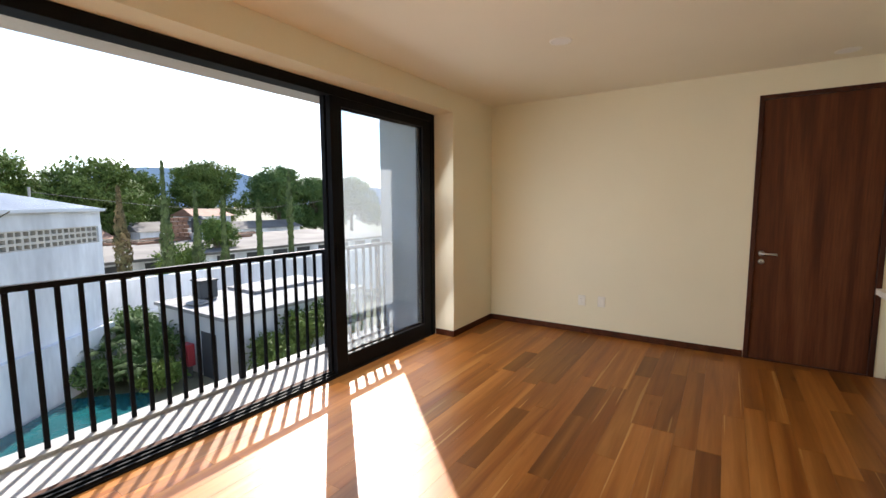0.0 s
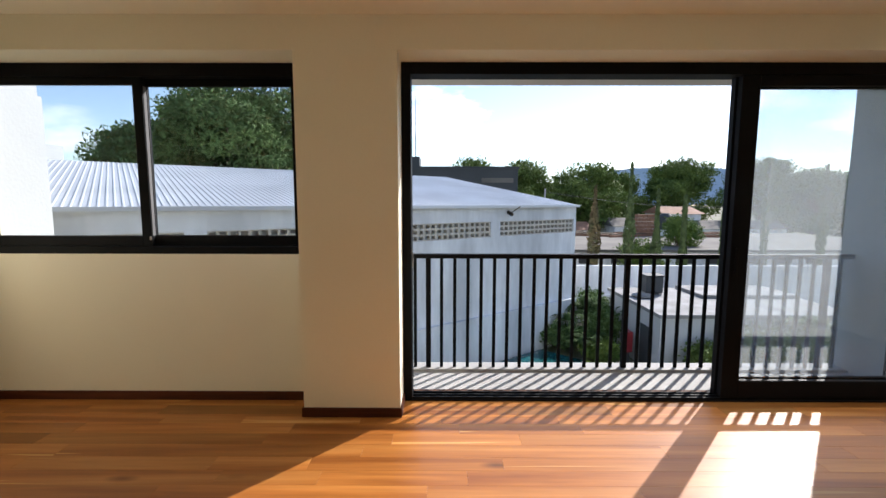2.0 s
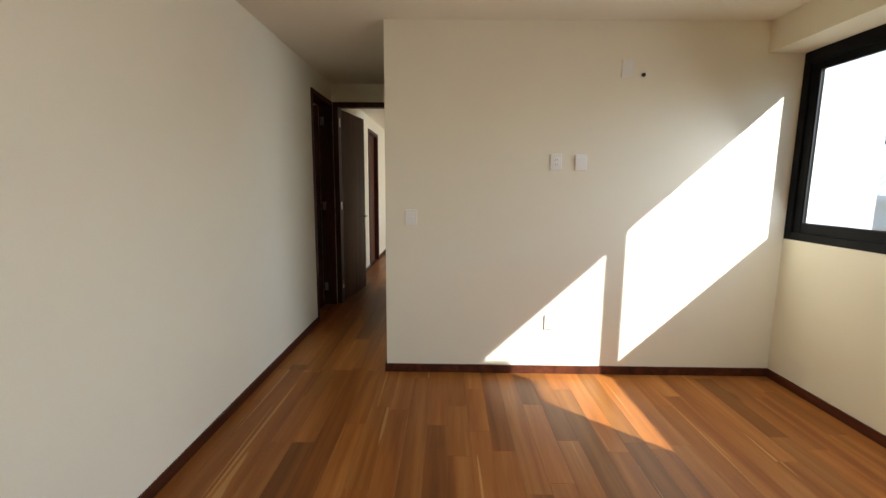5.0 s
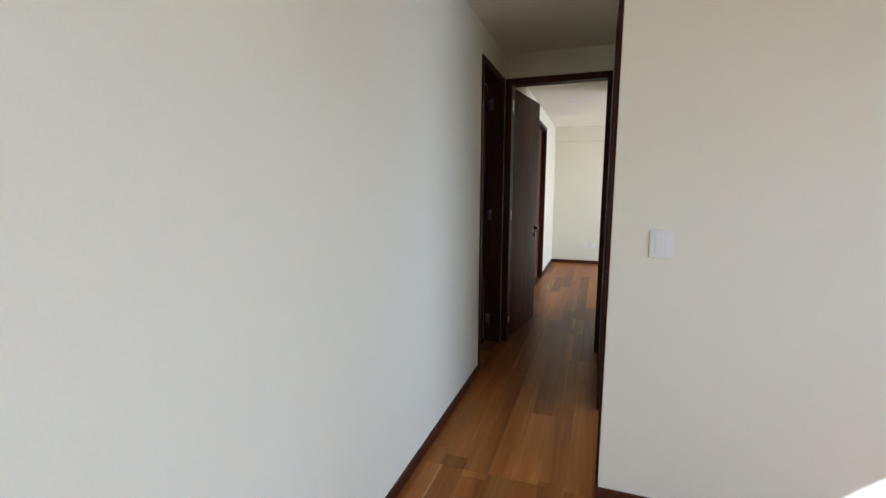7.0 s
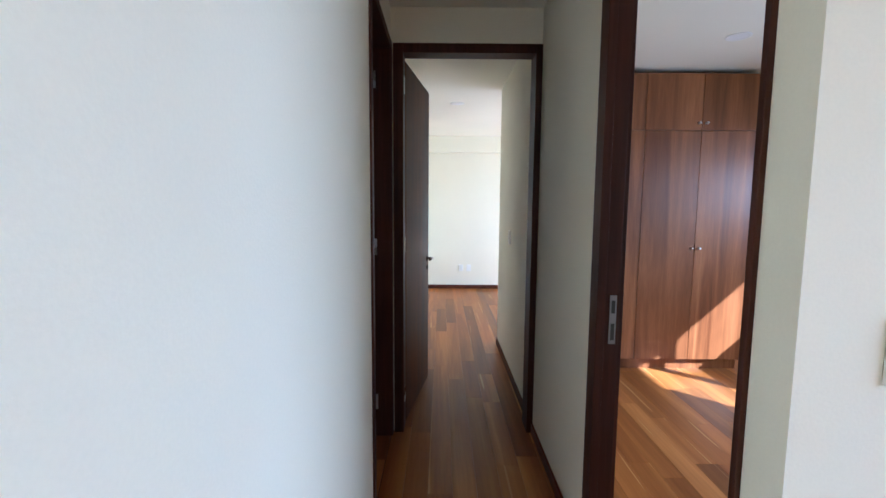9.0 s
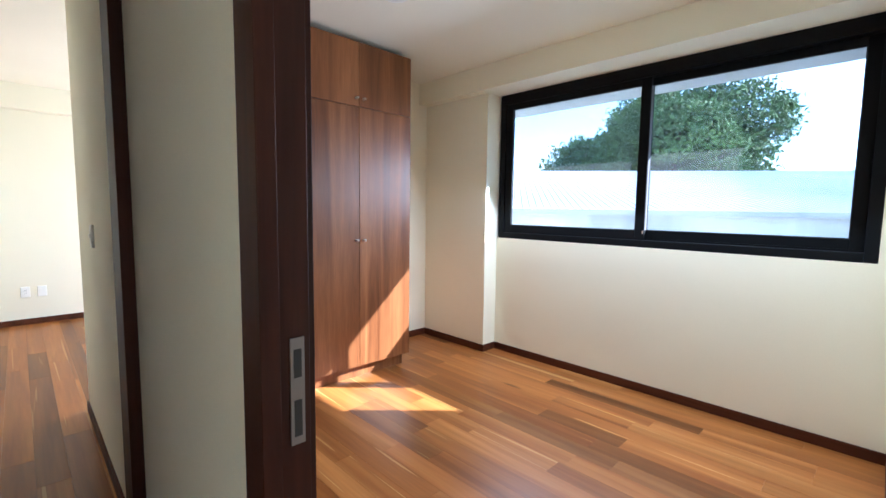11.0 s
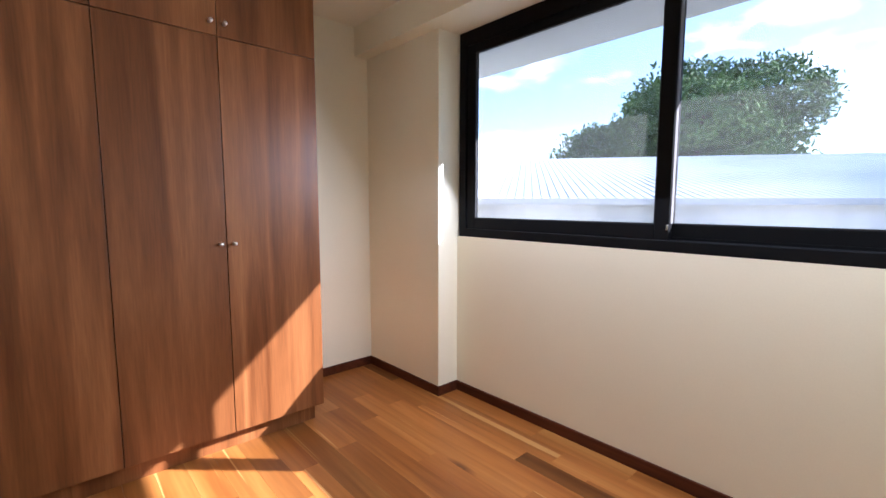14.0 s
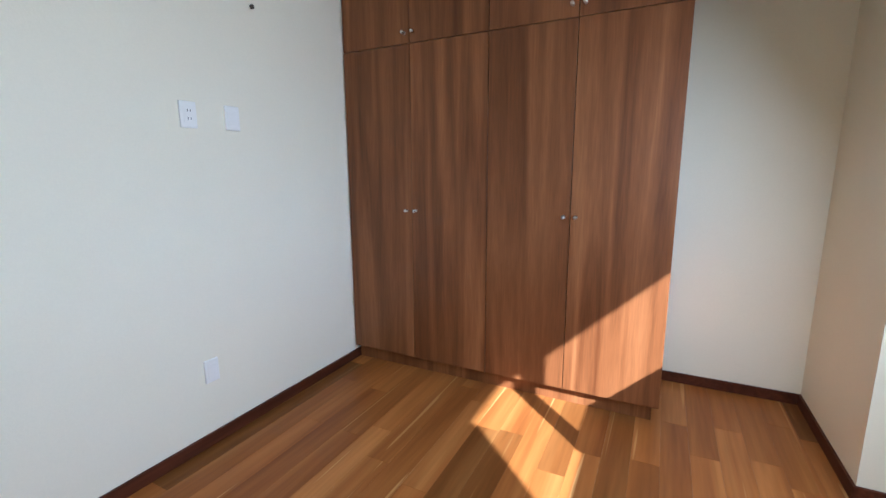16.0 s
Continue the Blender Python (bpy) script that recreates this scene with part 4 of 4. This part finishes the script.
# low houses, dark hall, far tower, hills
low = thing("low_house", "long low house with pale flat roof", "building", (0, 0, 0))
part("wall", boxes((7.4, 30, 24.2, 36, GZ, -1.22)), OLDWALL, low)
part("roof", boxes((7.0, 30.5, 23.8, 37, -1.22, -1.08)), GREYROOF, low)
for k in range(12):
    part("window", boxes((8.2 + 1.8 * k, 9.2 + 1.8 * k, 24.14, 24.2, -1.9, -1.35)), SHADE, low)
for x, y, w, d, h, m, lab in ((11, 41, 6, 4, -0.5, TILE, "small brick house with tiled roof"), (20, 43, 7, 5, -0.2, GREYROOF, "small pale house among the trees"), (28, 42, 8, 4, -0.4, GREYROOF, "small pale house among the trees"), (23.5, 44, 3.5, 4, 0.9, TILE, "house with rust red tiled roof")):
    hs = thing("far_house", lab, "building", (x, y, GZ), 0, "far houses")
    part("wall", boxes((-w / 2, w / 2, -d / 2, d / 2, 0, h - GZ - 0.5)), OLDWALL, hs)
    rb = bmesh.new()
    e = h - GZ - 0.5
    pts = [(-w / 2 - 0.3, -d / 2 - 0.3, e), (w / 2 + 0.3, -d / 2 - 0.3, e), (w / 2 + 0.3, d / 2 + 0.3, e), (-w / 2 - 0.3, d / 2 + 0.3, e), (-w / 2, 0, e + 0.7), (w / 2, 0, e + 0.7)]
    vs = [rb.verts.new(p) for p in pts]
    for fidx in ((0, 1, 5, 4), (2, 3, 4, 5), (1, 2, 5), (3, 0, 4)):
        rb.faces.new([vs[i] for i in fidx])
    part("roof", rb, m, hs)
    part("window", boxes((-0.5, 0.5, -d / 2 - 0.03, -d / 2, e - 1.3, e - 0.4)), SHADE, hs)
# clutter on the long flat roof
rng_roof = random.Random(11)
for k in range(16):
    x = 10.5 + rng_roof.random() * 12
    pile = thing("timber_pile", "weathered timber offcuts lying on the flat roof", "timber", (x, 32.5 + rng_roof.random() * 3, -1.08), rng_roof.uniform(-25, 25), "timber piles on the roof")
    for b in range(4):
        part("beam", boxes((-1.2 + 0.2 * b, 1.0 + 0.15 * b, 0.22 * b - 0.4, 0.22 * b - 0.24, 0.0, 0.16 + 0.05 * (b % 2))), BARK if b % 2 else TILE, pile)
bricks = thing("brick_stack", "small red brick stack on the flat roof", "bricks", (16.2, 34.0, -1.08))
for r in range(6):
    for c in range(4):
        part("brick", boxes((-0.7 + 0.36 * c + 0.1 * (r % 2), -0.38 + 0.36 * c + 0.1 * (r % 2), -0.3, 0.3, 0.28 * r, 0.28 * r + 0.24)), TILE, bricks)
roof_tank = thing("roof_tank", "black plastic water tank on the flat roof", "tank", (17.6, 33.5, -1.08))
part("body", rod(rod(bmesh.new(), (0, 0, 0.5), (0, 0, 1.5), 0.5, 20), (0, 0, 1.5), (0, 0, 1.75), 0.5, 20, 0.25), CHARCOAL, roof_tank)
part("stand", boxes((-0.5, 0.5, -0.5, 0.5, 0, 0.5)), OLDWALL, roof_tank)
line = thing("power_line", "thin sagging power line over the roofs", "cable")
for k in range(14):
    u0, u1 = k / 14, (k + 1) / 14
    part("cable", rod(bmesh.new(), (9 + 26 * u0, 36, 2.3 - 1.2 * math.sin(math.pi * u0)), (9 + 26 * u1, 36, 2.3 - 1.2 * math.sin(math.pi * u1)), 0.018, 5), CHARCOAL, line)
for x in (9, 35):
    part("pole", rod(bmesh.new(), (x, 36.3, GZ), (x, 36.3, 2.6), 0.09, 8, 0.07), CONCRETE, line)

hall = thing("dark_hall", "dark charcoal flat-roofed hall behind the warehouse", "building")
part("wall", boxes((-3.4, 7.2, 39, 50, GZ, 4.4)), CHARCOAL, hall)
part("coping", boxes((-3.5, 7.3, 38.9, 50, 4.4, 4.6)), CHARCOAL, hall)
part("roof_box", boxes((-3.2, -1.5, 39.5, 42, 4.6, 5.5)), CHARCOAL, hall)
part("vent_strip", boxes((4.0, 6.8, 38.95, 39, 3.2, 3.6)), GREYROOF, hall)
mast = thing("antenna_mast", "thin antenna mast on the dark hall", "antenna", (-1.9, 40.5, 5.5))
part("pole", rod(bmesh.new(), (0, 0, 0), (0, 0, 5.5), 0.04, 8, 0.02), CHARCOAL, mast)
tower = thing("far_tower", "distant pale tower block with many windows", "building", (-119.5, 120, GZ))
part("wall", boxes((-6.5, 6.5, 0, 12, 0, 21)), STUCCO, tower)
for r in range(5):
    for c in range(6):
        part("window", boxes((-5.8 + 2 * c, -4.6 + 2 * c, -0.15, 0, 10.2 + 2.1 * r, 11.5 + 2.1 * r)), SHADE, tower)
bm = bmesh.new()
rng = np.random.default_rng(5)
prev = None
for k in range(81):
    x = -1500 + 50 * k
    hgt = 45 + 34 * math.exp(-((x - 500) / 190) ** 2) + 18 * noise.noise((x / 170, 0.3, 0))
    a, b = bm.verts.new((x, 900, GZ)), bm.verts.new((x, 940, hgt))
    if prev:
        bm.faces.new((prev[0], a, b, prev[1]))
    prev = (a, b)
structure("backdrop", "hills on the horizon, blue distance haze in their colour", "hills", bm, HILL)


# ---- floor planks, last ----
def planks():
    rng = random.Random(7)
    width, gap = 0.128, 0.0006
    shared = {}
    lengths = (0.55, 0.8, 1.1, 1.4, 1.8)
    rest = []
    singles = 0

    def piece_mesh(length, wid):
        key = (round(length, 3), round(wid, 3))
        if key not in shared:
            bm = block(bmesh.new(), gap / 2, key[0] - gap / 2, gap / 2, key[1] - gap / 2, -0.006, 0.0)
            top = [e for e in bm.edges if all(v.co.z > -0.001 for v in e.verts)]
            bmesh.ops.bevel(bm, geom=top, offset=0.0004, segments=1, affect="EDGES")
            me = bpy.data.meshes.new("plank")
            bm.to_mesh(me)
            bm.free()
            me.materials.append(PLANK)
            shared[key] = me
        return shared[key]

    zones = ((XW, XE, YS, YF, 1), (XW, -0.225, YF, Y1, 1), (0.44, 4.295, YF, 3.28, 1), (-9.62, XW, YS, YC, 1), (-6.375, -2.78, 0.39, 3.05, 2), (-6.375, -2.78, 3.05, Y2, 2),
             (-3.60, -2.752, YC, 0.39, 2), (-9.62, -6.5, YC, 3.3, 0), (-4.66, -3.86, -0.765, YS, 0))
    verts, faces = [], []
    for x0, x1, y0, y1, rank in zones:
        y = math.floor(y0 / width) * width
        row = 0
        while y < y1 - 0.001:
            ya, yb = max(y, y0), min(y + width, y1)
            if yb - ya > 0.006:
                x = x0 - rng.random() * 0.9
                while x < x1 - 0.001:
                    length = rng.choice(lengths)
                    xa, xb = max(x, x0), min(x + length, x1)
                    if xb - xa > 0.01:
                        if rank and singles < 345:
                            ob = new("plank", piece_mesh(xb - xa, yb - ya))
                            ob.location = (xa, ya, 0)
                            ob.parent = floor
                            singles += 1
                        else:
                            k = len(verts)
                            a, b, c, d = xa + gap / 2, xb - gap / 2, ya + gap / 2, yb - gap / 2
                            verts += [(a, c, -0.006), (b, c, -0.006), (b, d, -0.006), (a, d, -0.006), (a, c, 0), (b, c, 0), (b, d, 0), (a, d, 0)]
                            faces += [(k + 4, k + 5, k + 6, k + 7), (k, k + 1, k + 5, k + 4), (k + 1, k + 2, k + 6, k + 5), (k + 2, k + 3, k + 7, k + 6), (k + 3, k, k + 4, k + 7)]
                    x += length
            y += width
            row += 1
    ob = mesh_object("plank_field", verts, faces, PLANK_REST, floor)
    tagged(ob, "remaining hardwood planks", "", "", "stuff")


planks()
